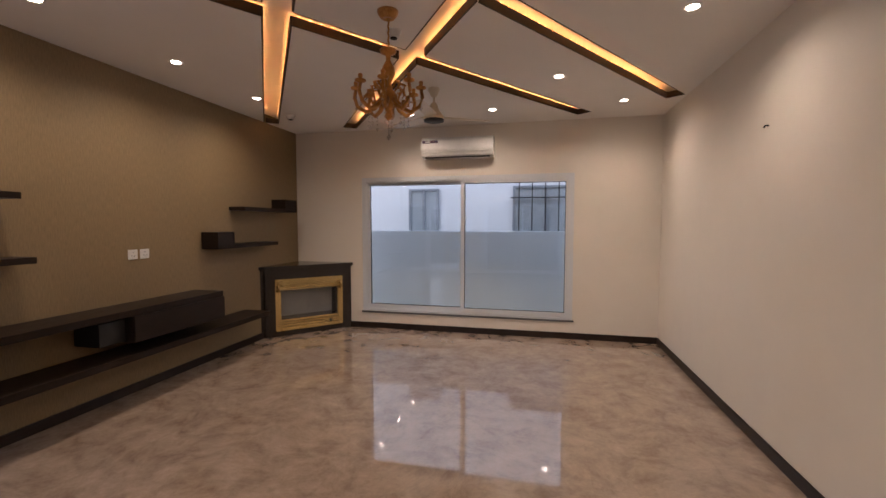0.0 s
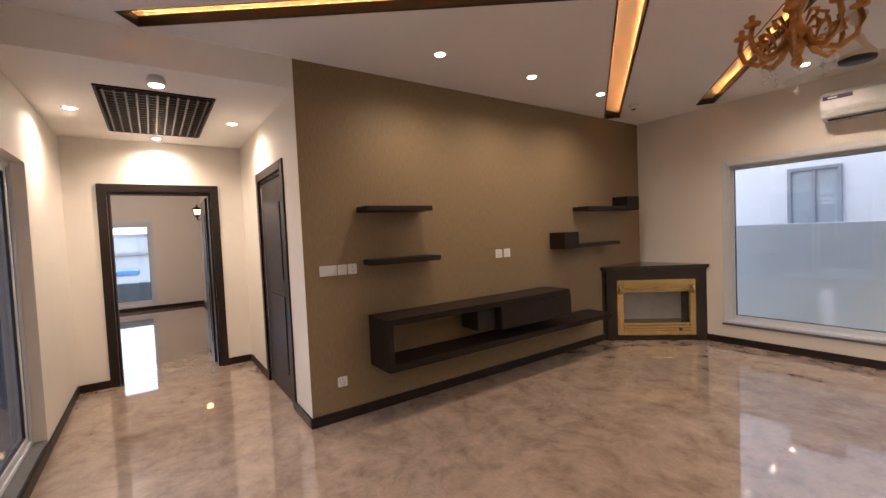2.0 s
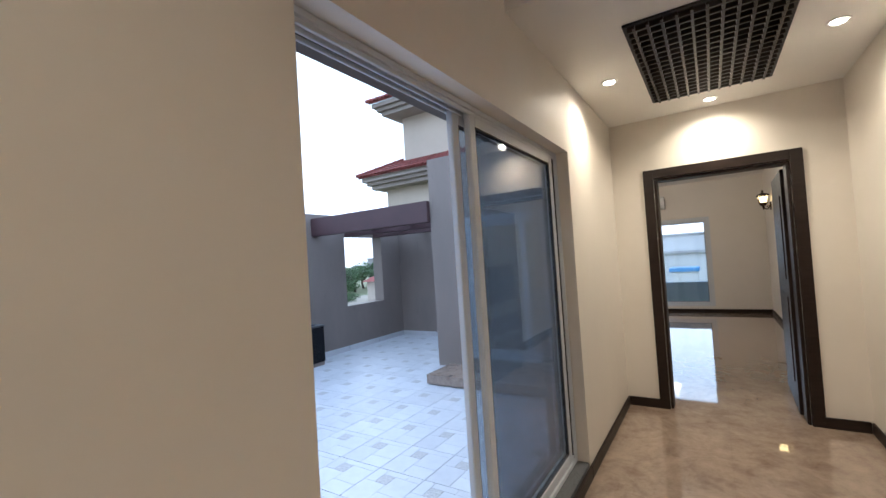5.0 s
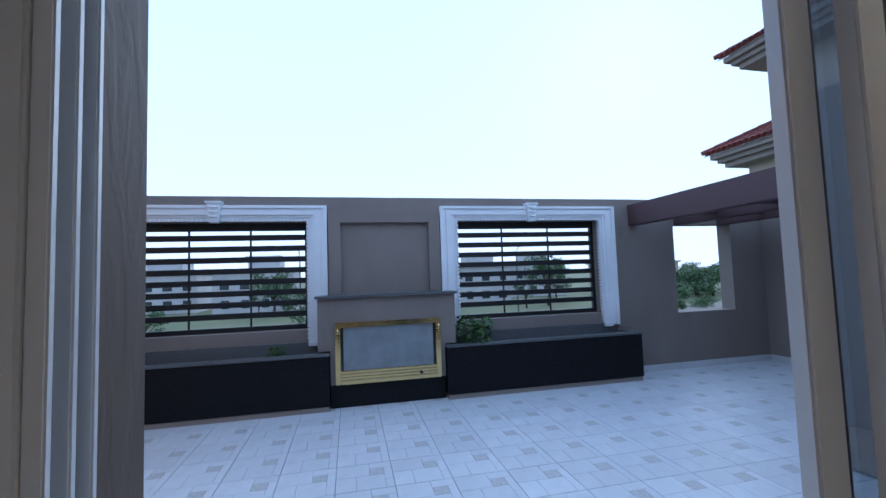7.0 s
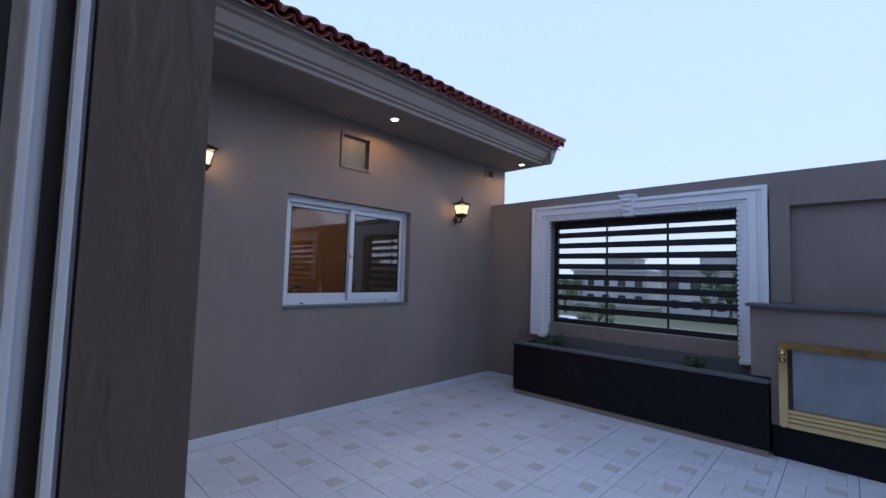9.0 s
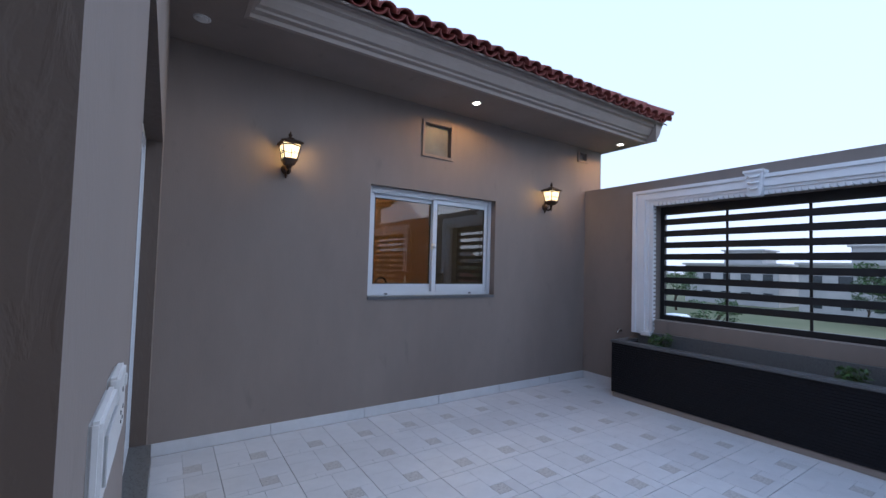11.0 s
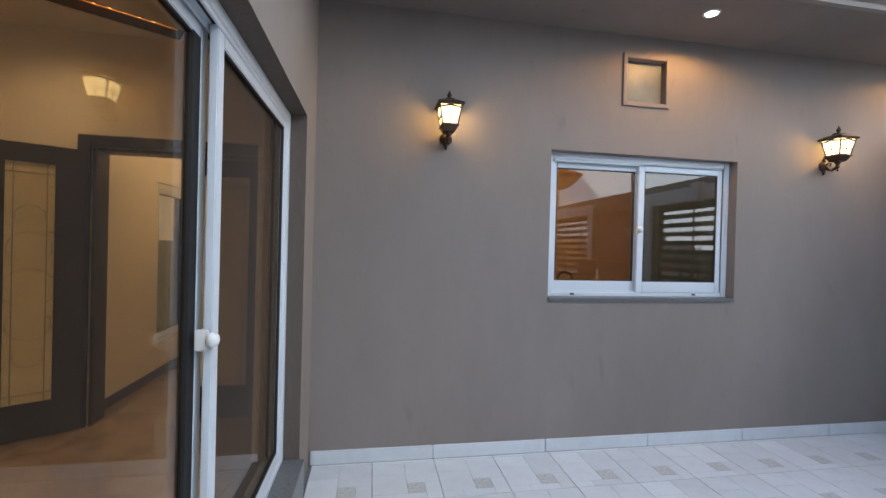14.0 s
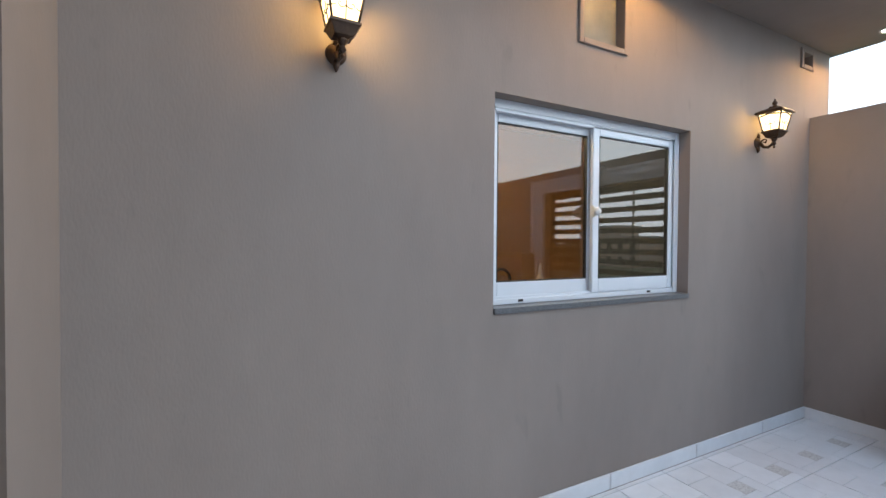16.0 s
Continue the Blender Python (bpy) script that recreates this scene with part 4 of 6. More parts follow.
def corner_fireplace():
    """A five-sided cabinet across the corner; its front runs from A to B."""
    fa, fb = Vector((0.05, 5.64, 0)), Vector((0.885, 6.53, 0))
    d = (fb - fa)
    turn = math.degrees(math.atan2(d.y, d.x))
    w = d.length
    ob = thing("corner_fireplace", (fa.x, fa.y, 0), "dark granite corner fireplace with a polished brass fire front", "fireplace", turn=turn)
    inv = Matrix.Rotation(-radians(turn), 4, "Z") @ Matrix.Translation(-fa)

    def loc(x, y):
        p = inv @ Vector((x, y, 0))
        return (p.x, p.y)
    j = 0.13
    body = [(0, 0), (w, 0), loc(0.885, 6.549), loc(0.002, 6.549), loc(0.002, 5.61)]
    bm = bmesh.new()
    add_prism(bm, [(0.001, 0.03), (j, 0.03), (j, 0.26), (w - j, 0.26), (w - j, 0.03), (w - 0.001, 0.03)] + body[2:], None, 0, 0.93)
    part("body", bm, M_STONE, ob)
    part("jamb", box(0, j, 0, 0.03, 0, 0.93, bevel=0.004), M_STONE, ob)
    part("jamb", box(w - j, w, 0, 0.03, 0, 0.93, bevel=0.004), M_STONE, ob)
    part("plinth", box(j, w - j, 0, 0.03, 0, 0.075, bevel=0.004), M_STONE, ob)
    part("lintel", box(j, w - j, 0, 0.03, 0.80, 0.93, bevel=0.004), M_STONE, ob)
    bm = bmesh.new()
    add_prism(bm, [(-0.03, -0.03), (w + 0.03, -0.03), loc(0.92, 6.549), loc(0.002, 6.549), loc(0.002, 5.58)], None, 0.945, 0.985)
    add_prism(bm, [(-0.012, -0.012), (w + 0.012, -0.012), loc(0.90, 6.548), loc(0.003, 6.548), loc(0.003, 5.595)], None, 0.93, 0.945)
    part("mantel_slab", bm, M_STONE, ob, "polished dark granite top slab")
    part("firebox_back", box(j + 0.03, w - j - 0.03, 0.250, 0.258, 0.17, 0.80), M_FIREBACK, ob, "pale grey firebox back")
    part("firebox_side", box(j + 0.001, j + 0.03, 0.02, 0.259, 0.076, 0.80), M_STONE, ob)
    part("firebox_side", box(w - j - 0.03, w - j - 0.001, 0.02, 0.259, 0.076, 0.80), M_STONE, ob)
    part("firebox_floor", box(j + 0.03, w - j - 0.03, 0.02, 0.249, 0.15, 0.235), M_STONE, ob)
    brass_surround(ob, w - 2 * j, 0.725, j, 0.075, 0.012, M_GLASS)
    return ob


corner_fireplace()


def air_conditioner(where, turn, w, label):
    ob = thing("air_conditioner", where, label, "air conditioner", turn=turn)
    bm = bmesh.new()
    prof = [(0, 0), (0, 0.28), (-0.16, 0.28), (-0.205, 0.24), (-0.21, 0.11), (-0.18, 0.03), (-0.12, 0.0)]
    add_prism(bm, prof, Matrix(((0, 0, 1, 0), (1, 0, 0, 0), (0, 1, 0, 0), (0, 0, 0, 1))), 0, w)
    bmesh.ops.bevel(bm, geom=bm.edges[:], offset=0.006, segments=2, affect="EDGES")
    part("casing", bm, M_PLASTIC, ob)
    part("air_flap", box(0.04, w - 0.04, -0.19, -0.125, 0.010, 0.018, bevel=0.003, m=Matrix.Translation((0, -0.03, 0.008)) @ Euler((radians(-18), 0, 0)).to_matrix().to_4x4()), M_PLASTIC, ob)
    part("outlet_slot", box(0.05, w - 0.05, -0.178, -0.13, 0.001, 0.012), M_GASKET_AND_VOID, ob, "dark air outlet")
    part("sticker", box(0.02, 0.24, -0.2125, -0.2085, 0.195, 0.235), M_STICKER, ob, "dark blue printed sticker")
    part("label_bar", box(0.06, 0.13, -0.2140, -0.2125, 0.208, 0.222), M_PLASTIC, ob)
    bm = bmesh.new()
    for k in range(5):
        add_tube(bm, [(0.10 + 0.03 * k, -0.10, 0.0), (0.11 + 0.03 * k, -0.12, -0.012 - 0.006 * (k % 2)), (0.13 + 0.03 * k, -0.11, 0.0)], 0.004, 6)
    part("wrapping", bm, M_FILM, ob, "loose clear plastic wrapping")
    return ob


M_STICKER = surface("dark_blue_print", (0.03, 0.035, 0.10), (0.12, 0.03, 0.03), 0.4, 30, bump=0.0)
M_FILM = surface("clear_film", (0.6, 0.6, 0.6), None, 0.15, 10)
air_conditioner((2.06, NY, 2.48), 0, 1.0, "white split air conditioner with a dark sticker on the wall")
air_conditioner((-8.9, -1.0, 2.35), 90, 0.95, "white split air conditioner on the bedroom wall")


def chandelier(where):
    ob = thing("chandelier", where, "gilt brass chandelier with curled arms and hanging crystals", "chandelier")
    bm = bmesh.new()
    add_lathe(bm, [(0.012, 0), (0.02, -0.05), (0.045, -0.045), (0.065, -0.02), (0.07, 0.0)][::-1], None, 20)
    part("ceiling_cup", bm, M_GILT, ob)
    bm = bmesh.new()
    for k in range(9):
        add_tube(bm, [(0.006 * (k % 2), 0, -0.05 - k * 0.022), (0.006 * (1 - k % 2), 0, -0.05 - (k + 1) * 0.022)], 0.006, 6)
    part("chain", bm, M_GILT, ob)
    bm = bmesh.new()
    add_lathe(bm, [(0.004, -0.24), (0.055, -0.245), (0.05, -0.265), (0.018, -0.28), (0.014, -0.31), (0.04, -0.36), (0.045, -0.40), (0.02, -0.46), (0.028, -0.50), (0.06, -0.535), (0.062, -0.57), (0.03, -0.61), (0.018, -0.65), (0.03, -0.675), (0.004, -0.70)], None, 18)
    part("stem", bm, M_GILT, ob)
    for k in range(8):
        a = 2 * math.pi * k / 8 + 0.2
        ca, sa = math.cos(a), math.sin(a)
        arm = new("arm")
        arm.parent = ob
        bm = bmesh.new()
        pr = [(0.045, -0.56), (0.09, -0.62), (0.15, -0.645), (0.205, -0.61), (0.225, -0.55), (0.215, -0.50)]
        add_tube(bm, [(ca * r, sa * r, z) for r, z in pr], [0.016, 0.015, 0.014, 0.013, 0.012, 0.012], 7)
        sc = [(0.10, -0.60), (0.12, -0.55), (0.16, -0.54), (0.17, -0.575), (0.145, -0.585)]
        add_tube(bm, [(ca * r, sa * r, z) for r, z in sc], [0.005, 0.010, 0.011, 0.009, 0.005], 6)
        sc = [(0.05, -0.50), (0.08, -0.46), (0.11, -0.475), (0.10, -0.51), (0.075, -0.505)]
        add_tube(bm, [(ca * r, sa * r, z) for r, z in sc], [0.005, 0.010, 0.011, 0.009, 0.005], 6)
        part("curl", bm, M_GILT, arm)
        bm = bmesh.new()
        add_lathe(bm, [(0.006, -0.505), (0.034, -0.495), (0.036, -0.485), (0.012, -0.48), (0.015, -0.452), (0.009, -0.446)], Matrix.Translation((ca * 0.215, sa * 0.215, 0)), 12)
        part("candle_cup", bm, M_GILT, arm)
        for j, (r, z0, cnt) in enumerate(((0.215, -0.515, 5), (0.13, -0.65, 4))):
            bm = bmesh.new()
            for i in range(cnt):
                s = 0.008 if i < cnt - 1 else 0.013
                add_lathe(bm, [(0.001, 0), (s, -s), (0.001, -2.2 * s)], Matrix.Translation((ca * r, sa * r, z0 - i * 0.024)), 6)
            part("crystal_drop", bm, M_CRYSTAL, arm, "clear cut crystal drops")
    bm = bmesh.new()
    for i in range(5):
        s = 0.009 if i < 4 else 0.018
        add_lathe(bm, [(0.001, 0), (s, -s), (0.001, -2.4 * s)], Matrix.Translation((0, 0, -0.70 - i * 0.022)), 6)
    part("centre_drop", bm, M_CRYSTAL, ob, "clear crystal pendant")
    return ob


M_GILT = surface("gilt_brass", (0.62, 0.34, 0.12), (0.36, 0.17, 0.05), 0.34, 25, bump=0.4, bump_scale=60, metal=0.9)
M_CRYSTAL = glass("cut_crystal", (0.95, 0.95, 0.95), 0.2)
chandelier((2.685, 3.33, H))


def ceiling_fan(where):
    ob = thing("ceiling_fan", where, "cream ceiling fan with brass trim and dark blades", "ceiling fan")
    bm = bmesh.new()
    add_lathe(bm, [(0.06, 0), (0.062, -0.02), (0.03, -0.08), (0.012, -0.09)], None, 20)
    part("canopy", bm, M_CREAM, ob)
    bm = bmesh.new()
    add_lathe(bm, [(0.012, -0.09), (0.012, -0.14), (0.03, -0.15), (0.055, -0.22), (0.09, -0.27), (0.105, -0.29), (0.105, -0.315)], None, 24)
    part("motor_housing", bm, M_CREAM, ob)
    bm = bmesh.new()
    add_lathe(bm, [(0.105, -0.315), (0.10, -0.335), (0.06, -0.345), (0.002, -0.347)], None, 24)
    part("bottom_cap", bm, M_STEEL, ob, "dark bottom cap")
    for k in range(3):
        a = 2 * math.pi * k / 3 + 0.5
        bl = part("blade", box(0.10, 0.60, -0.06, 0.06, -0.008, -0.002, bevel=0.002, m=pose(0, 0, -0.285, 8, 0, math.degrees(a))), M_CREAM, ob)
    return ob


M_CREAM = surface("cream_enamel", (0.62, 0.55, 0.44), (0.55, 0.48, 0.37), 0.3, 6, bump=0.02)
ceiling_fan((2.60, 4.91, H))


def ceiling_sensor(where, label):
    ob = thing("smoke_detector", where, label, "smoke detector")
    bm = bmesh.new()
    add_lathe(bm, [(0.055, 0), (0.055, -0.012), (0.045, -0.02), (0.042, -0.042), (0.03, -0.05), (0.002, -0.051)], None, 24)
    part("housing", bm, M_PLASTIC, ob)
    bm = bmesh.new()
    add_lathe(bm, [(0.026, -0.050), (0.024, -0.056), (0.002, -0.057)], None, 18)
    part("sensor_cap", bm, M_GASKET_AND_VOID, ob)
    return ob


ceiling_sensor((2.63, 3.60, H), "white round smoke detector on the ceiling")
ceiling_sensor((0.55, 5.55, H), "small white detector on the ceiling")


def surface_light(where):
    ob = thing("ceiling_light", where, "small round white surface ceiling light, lit", "ceiling light")
    bm = bmesh.new()
    add_lathe(bm, [(0.05, 0), (0.05, -0.02), (0.06, -0.025), (0.06, -0.055), (0.055, -0.06), (0.048, -0.06)], None, 24)
    part("housing", bm, M_PLASTIC, ob)
    bm = bmesh.new()
    add_lathe(bm, [(0.046, -0.058), (0.044, -0.064), (0.002, -0.066)], None, 20)
    part("lens", bm, M_DOWN, ob, "glowing lens")


surface_light((-0.20, 0.83, HC))


def vent_grille():
    ob = thing("ceiling_vent", (-1.255, 0.845, HC), "black square egg-crate ceiling grille in the passage", "ceiling vent")
    hx, hy = 0.73, 0.395
    bm = bmesh.new()
    for q in ((-hx, hx, -hy, -hy + 0.02), (-hx, hx, hy - 0.02, hy), (-hx, -hx + 0.02, -hy, hy), (hx - 0.02, hx, -hy, hy)):
        add_box(bm, q[0], q[1], q[2], q[3], -0.014, 0.0, bevel=0.002)
    part("frame", bm, M_STEEL, ob)
    # flat black sheet paints in the darkness above the bars
    part("backing", box(-hx + 0.02, hx - 0.02, -hy + 0.02, hy - 0.02, -0.0035, -0.001), M_GASKET_AND_VOID, ob, "black sheet in place of the dark void behind the bars")
    for k in range(19):
        x = -hx + 0.02 + (2 * hx - 0.04) * (k + 0.5) / 19
        part("slat", box(x - 0.007, x + 0.007, -hy + 0.02, hy - 0.02, -0.030, -0.004), M_STEELB, ob)
    for k in range(11):
        y = -hy + 0.02 + (2 * hy - 0.04) * (k + 0.5) / 11
        part("slat", box(-hx + 0.02, hx - 0.02, y - 0.007, y + 0.007, -0.029, -0.005), M_STEELB, ob)


M_STEELB = surface("dark_brown_grille_bar", (0.030, 0.023, 0.019), None, 0.4, 8)
vent_grille()
nail = thing("wall_hook", (EX, 4.02, 2.245), "small dark hook on the bare wall", "hook")
part("hook_body", add_tube(bmesh.new(), [(0, 0, 0), (-0.022, 0, 0), (-0.026, 0.008, -0.012)], 0.006, 8), M_STEEL, nail)


def lantern(where, turn, label):
    """A wall lantern: short curled bracket, tapered glazed body, wide flat-hipped roof and finial. Wall at local y = 0, lamp towards -y."""
    ob = thing("wall_lantern", where, label, "wall lamp", "wall lanterns", turn)
    ob.matrix_world = ob.matrix_world @ Matrix.Diagonal((0.78, 0.78, 0.78, 1))
    o = -0.150
    flat = Euler((math.pi / 2, 0, 0)).to_matrix().to_4x4()
    bm = bmesh.new()
    add_lathe(bm, [(0.060, 0), (0.058, 0.010), (0.044, 0.016), (0.036, 0.026), (0.014, 0.034)], Matrix.Translation((0, 0, 0.005)) @ flat, 18)
    add_tube(bm, [(0, -0.008, 0.05), (0, -0.014, 0.085), (0, -0.006, 0.105)], [0.022, 0.014, 0.004], 8)
    add_tube(bm, [(0, -0.008, -0.04), (0, -0.014, -0.075), (0, -0.006, -0.095)], [0.022, 0.014, 0.004], 8)
    part("wall_rose", bm, M_BRONZE, ob)
    bm = bmesh.new()
    add_tube(bm, [(0, -0.025, 0.0), (0, -0.06, -0.045), (0, -0.10, -0.055), (0, -0.135, -0.03), (0, o, 0.015), (0, o, 0.04)], [0.018, 0.015, 0.014, 0.015, 0.018, 0.020], 8)
    add_tube(bm, [(0, -0.03, 0.01), (0, -0.06, 0.035), (0, -0.085, 0.02), (0, -0.075, -0.005), (0, -0.06, 0.005)], 0.008, 6)
    part("bracket", bm, M_BRONZE, ob)
    bm = bmesh.new()
    add_lathe(bm, [(0.003, -0.075), (0.014, -0.062), (0.006, -0.048), (0.022, -0.03), (0.014, -0.01), (0.028, 0.015), (0.03, 0.03)], Matrix.Translation((0, o, 0)), 12)
    m4 = Matrix.Translation((0, o, 0)) @ Euler((0, 0, math.pi / 4)).to_matrix().to_4x4()
    add_lathe(bm, [(0.030, 0.022), (0.070, 0.032), (0.102, 0.075), (0.114, 0.080), (0.114, 0.092), (0.095, 0.096)], m4, 4)
    for f in bm.faces:
        f.smooth = False
    part("base_pan", bm, M_BRONZE, ob)
    b0, b1, z0, z1 = 0.068, 0.098, 0.094, 0.262
    bm = bmesh.new()
    for sx in (-1, 1):
        for sy in (-1, 1):
            add_tube(bm, [(sx * b0, o + sy * b0, z0), (sx * b1, o + sy * b1, z1)], 0.0075, 5)
    for z, b in ((z0, b0), (z1, b1)):
        add_tube(bm, [(-b, o - b, z), (b, o - b, z), (b, o + b, z), (-b, o + b, z), (-b, o - b, z)], 0.0075, 5)
    part("cage", bm, M_BRONZE, ob, "antique bronze corner bars")
    for side in range(4):
        rot = Matrix.Translation((0, o, 0)) @ Matrix.Rotation(side * math.pi / 2, 4, "Z")

        def at(x, z):
            return tuple(rot @ Vector((x, -(b0 + (b1 - b0) * (z - z0) / (z1 - z0)) - 0.003, z)))
        bm = bmesh.new()
        add_tube(bm, [at(0, z0), at(0, 0.20)], 0.0035, 5)
        for sd in (-1, 1):
            add_tube(bm, [at(0, 0.165), at(sd * 0.012, 0.152), at(sd * 0.030, 0.150), at(sd * 0.042, 0.163), at(sd * 0.036, 0.175), at(sd * 0.026, 0.168)], 0.0035, 5)
            add_tube(bm, [at(sd * 0.075, 0.150), at(sd * 0.062, 0.152), at(sd * 0.052, 0.160)], 0.0032, 5)
        add_tube(bm, [at(-0.085, 0.236), at(-0.045, 0.243), at(0, 0.250), at(0.045, 0.243), at(0.085, 0.236)], 0.008, 5)
        part("scroll_bars", bm, M_BRONZE, ob)
    bm = bmesh.new()
    add_lathe(bm, [(b0 * 1.38, z0 + 0.002), (b1 * 1.38, z1 - 0.002)], m4, 4)
    for f in bm.faces:
        f.smooth = False
    part("glass_shade", bm, M_LANTERN, ob, "glowing warm frosted glass").visible_shadow = False
    bm = bmesh.new()
    add_lathe(bm, [(0.120, 0.258), (0.166, 0.260), (0.172, 0.272), (0.164, 0.282), (0.110, 0.306), (0.060, 0.318), (0.045, 0.335), (0.020, 0.338)], m4, 4)
    for f in bm.faces:
        f.smooth = False
    part("roof", bm, M_BRONZE, ob, "wide bronze hipped roof")
    bm = bmesh.new()
    add_lathe(bm, [(0.022, 0.334), (0.012, 0.345), (0.020, 0.356), (0.024, 0.368), (0.016, 0.384), (0.007, 0.392), (0.010, 0.400), (0.002, 0.412)], Matrix.Translation((0, o, 0)), 12)
    part("finial", bm, M_BRONZE, ob)
    return ob


M_BRONZE = surface("antique_bronze", (0.10, 0.062, 0.040), (0.045, 0.030, 0.022), 0.42, 14, bump=0.3, bump_scale=70, metal=0.7)
M_LANTERN = glow("glowing_lantern_glass", (1.0, 0.70, 0.30), 0.9)
LANTERNS = [((WX, -1.195, 2.205), 90), ((WX, -4.505, 2.195), 90)]
for where, turn in LANTERNS:
    lantern(where, -90, "antique bronze wall lantern with glowing glass on taupe render")
    lamp("lantern_lamp", "POINT", (where[0] - 0.125, where[1], where[2] + 0.16), 1.7, (1.0, 0.54, 0.16), size=0.05)
lantern((-7.8, 1.75, 2.12), 0, "wall lantern with glowing glass on the bedroom wall")

# bedroom screen and shelves
tv = thing("television", (-5.15, -2.55, 1.02), "black flat screen television on the bedroom wall", "television")
part("screen", box(-0.55, 0.55, 0.035, 0.05, -0.33, 0.33, bevel=0.004), M_BLACK, tv)
part("back_shell", box(-0.40, 0.40, 0.0, 0.035, -0.2, 0.2, bevel=0.006), M_STEEL, tv)
for z in (1.45, 0.95):
    ob = thing("wall_shelf", (-6.35, -2.55, z), "dark floating shelf on the bedroom wall", "shelf", "bedroom shelves")
    part("board", box(-0.4, 0.4, 0, 0.22, -0.045, 0, bevel=0.003), M_SHELF, ob)
ob = thing("tv_console", (-5.2, -2.55, 0.25), "low dark floating bedroom console", "tv console")
part("console_body", box(-1.2, 1.0, 0.0, 0.38, 0.0, 0.18, bevel=0.004), M_SHELF, ob)

# kitchen sill things
fa = thing("faucet", (WX + 0.40, -2.28, 1.02), "dark curved kitchen faucet behind the window", "faucet")
part("spout", add_tube(bmesh.new(), [(0, 0, 0), (0, 0, 0.14)] + [(0, -0.07 + 0.07 * math.cos(a), 0.14 + 0.07 * math.sin(a)) for a in [i * 0.35 for i in range(1, 10)]], 0.010, 8), M_STEEL, fa)
bo = thing("bottle", (WX + 0.34, -2.62, 1.02), "white plastic squeeze bottle behind the kitchen window", "bottle")
part("bottle_body", add_lathe(bmesh.new(), [(0.03, 0), (0.034, 0.02), (0.034, 0.12), (0.02, 0.16), (0.012, 0.18), (0.008, 0.23), (0.003, 0.24)], None, 16), M_PLASTIC, bo)
tagged(part("kitchen_worktop", box(WX + 0.222, WX + 0.82, -5.2, -0.6, 0.98, 1.02, bevel=0.004), M_GRANITE), "grey granite kitchen worktop under the window", "worktop")
kc = thing("kitchen_cabinet", (WX + 0.222, -2.9, 0), "orange-brown kitchen base cabinet", "cabinet")
part("cabinet_body", box(0, 0.56, -2.2, 2.2, 0.0, 0.98, bevel=0.004), M_ORANGE, kc)

# ---- terrace ----
switch_plate((1.503, WY, 1.137), 0, 0.166, 0.108, 1, "white light switch on the taupe house wall", depth=0.014)
switch_plate((1.652, WY, 1.147), 0, 0.116, 0.106, 1, "white three-pin socket on the taupe house wall", True, depth=0.016)


def window_surround(x0, x1):
    """A white moulded plaster architrave with dentils and a keystone round a grilled opening."""
    c = (x0 + x1) / 2
    ob = thing("window_surround", (c, PY, 0), "white moulded plaster window surround with keystone", "window surround", "parapet surrounds")
    hw, iw, top, itop, bot = (x1 - x0) / 2, (x1 - x0) / 2 - 0.245, 2.39, 2.20, 0.62
    steps = [(0.0, 0.05, 0.075), (0.05, 0.085, 0.055), (0.085, 0.16, 0.065), (0.16, 0.20, 0.045), (0.20, 0.245, 0.03)]
    for side in (-1, 1):
        bm = bmesh.new()
        for a, b, d in steps:
            k = a * 0.19 / 0.245
            p, q = sorted((side * (hw - a), side * (hw - b)))
            add_box(bm, p, q, 0.0, d, bot, top - k - 0.0005, bevel=0.003)
        part("side_moulding", bm, M_STUCCO, ob)
        for i in range(30):
            z = bot + 0.06 + i * 0.051
            p, q = sorted((side * (iw - 0.012), side * (iw + 0.020)))
            part("dentil", box(p, q, -0.02, 0.046, z, z + 0.034), M_STUCCO, ob)
        part("foot_block", box(min(side * iw, side * (iw + 0.12)), max(side * iw, side * (iw + 0.12)), 0.0, 0.085, bot - 0.02, bot + 0.03, bevel=0.004), M_STUCCO, ob)
    bm = bmesh.new()
    for a, b, d in steps:
        k, k2 = a * 0.19 / 0.245, b * 0.19 / 0.245
        add_box(bm, -hw + b, hw - b, 0.0, d, top - k2, top - k, bevel=0.003)
    part("head_moulding", bm, M_STUCCO, ob)
    for i in range(42):
        x = -iw + 0.02 + i * (2 * iw - 0.04) / 42
        part("dentil", box(x, x + 0.034, 0.0, 0.046, itop - 0.012, itop + 0.018), M_STUCCO, ob)
    bm = bmesh.new()
    add_prism(bm, [(-0.055, 0), (0.055, 0), (0.085, 0.26), (-0.085, 0.26)], Matrix(((1, 0, 0, 0), (0, 0, 1, 0), (0, 1, 0, 2.17), (0, 0, 0, 1))), 0.0, 0.11)
    bmesh.ops.bevel(bm, geom=bm.edges[:], offset=0.008, segments=2, affect="EDGES")
    add_box(bm, -0.095, 0.095, 0.0, 0.125, 2.405, 2.435, bevel=0.006)
    for k, z in enumerate((2.37, 2.31, 2.25)):
        add_tube(bm, [(-0.05 + 0.006 * k, 0.112, z), (-0.02, 0.13, z - 0.012), (0.02, 0.13, z - 0.012), (0.05 - 0.006 * k, 0.112, z)], 0.012, 6)
    part("keystone", bm, M_STUCCO, ob, "carved white keystone")
    return ob


window_surround(1.265, 3.935)
window_surround(-2.945, -0.24)


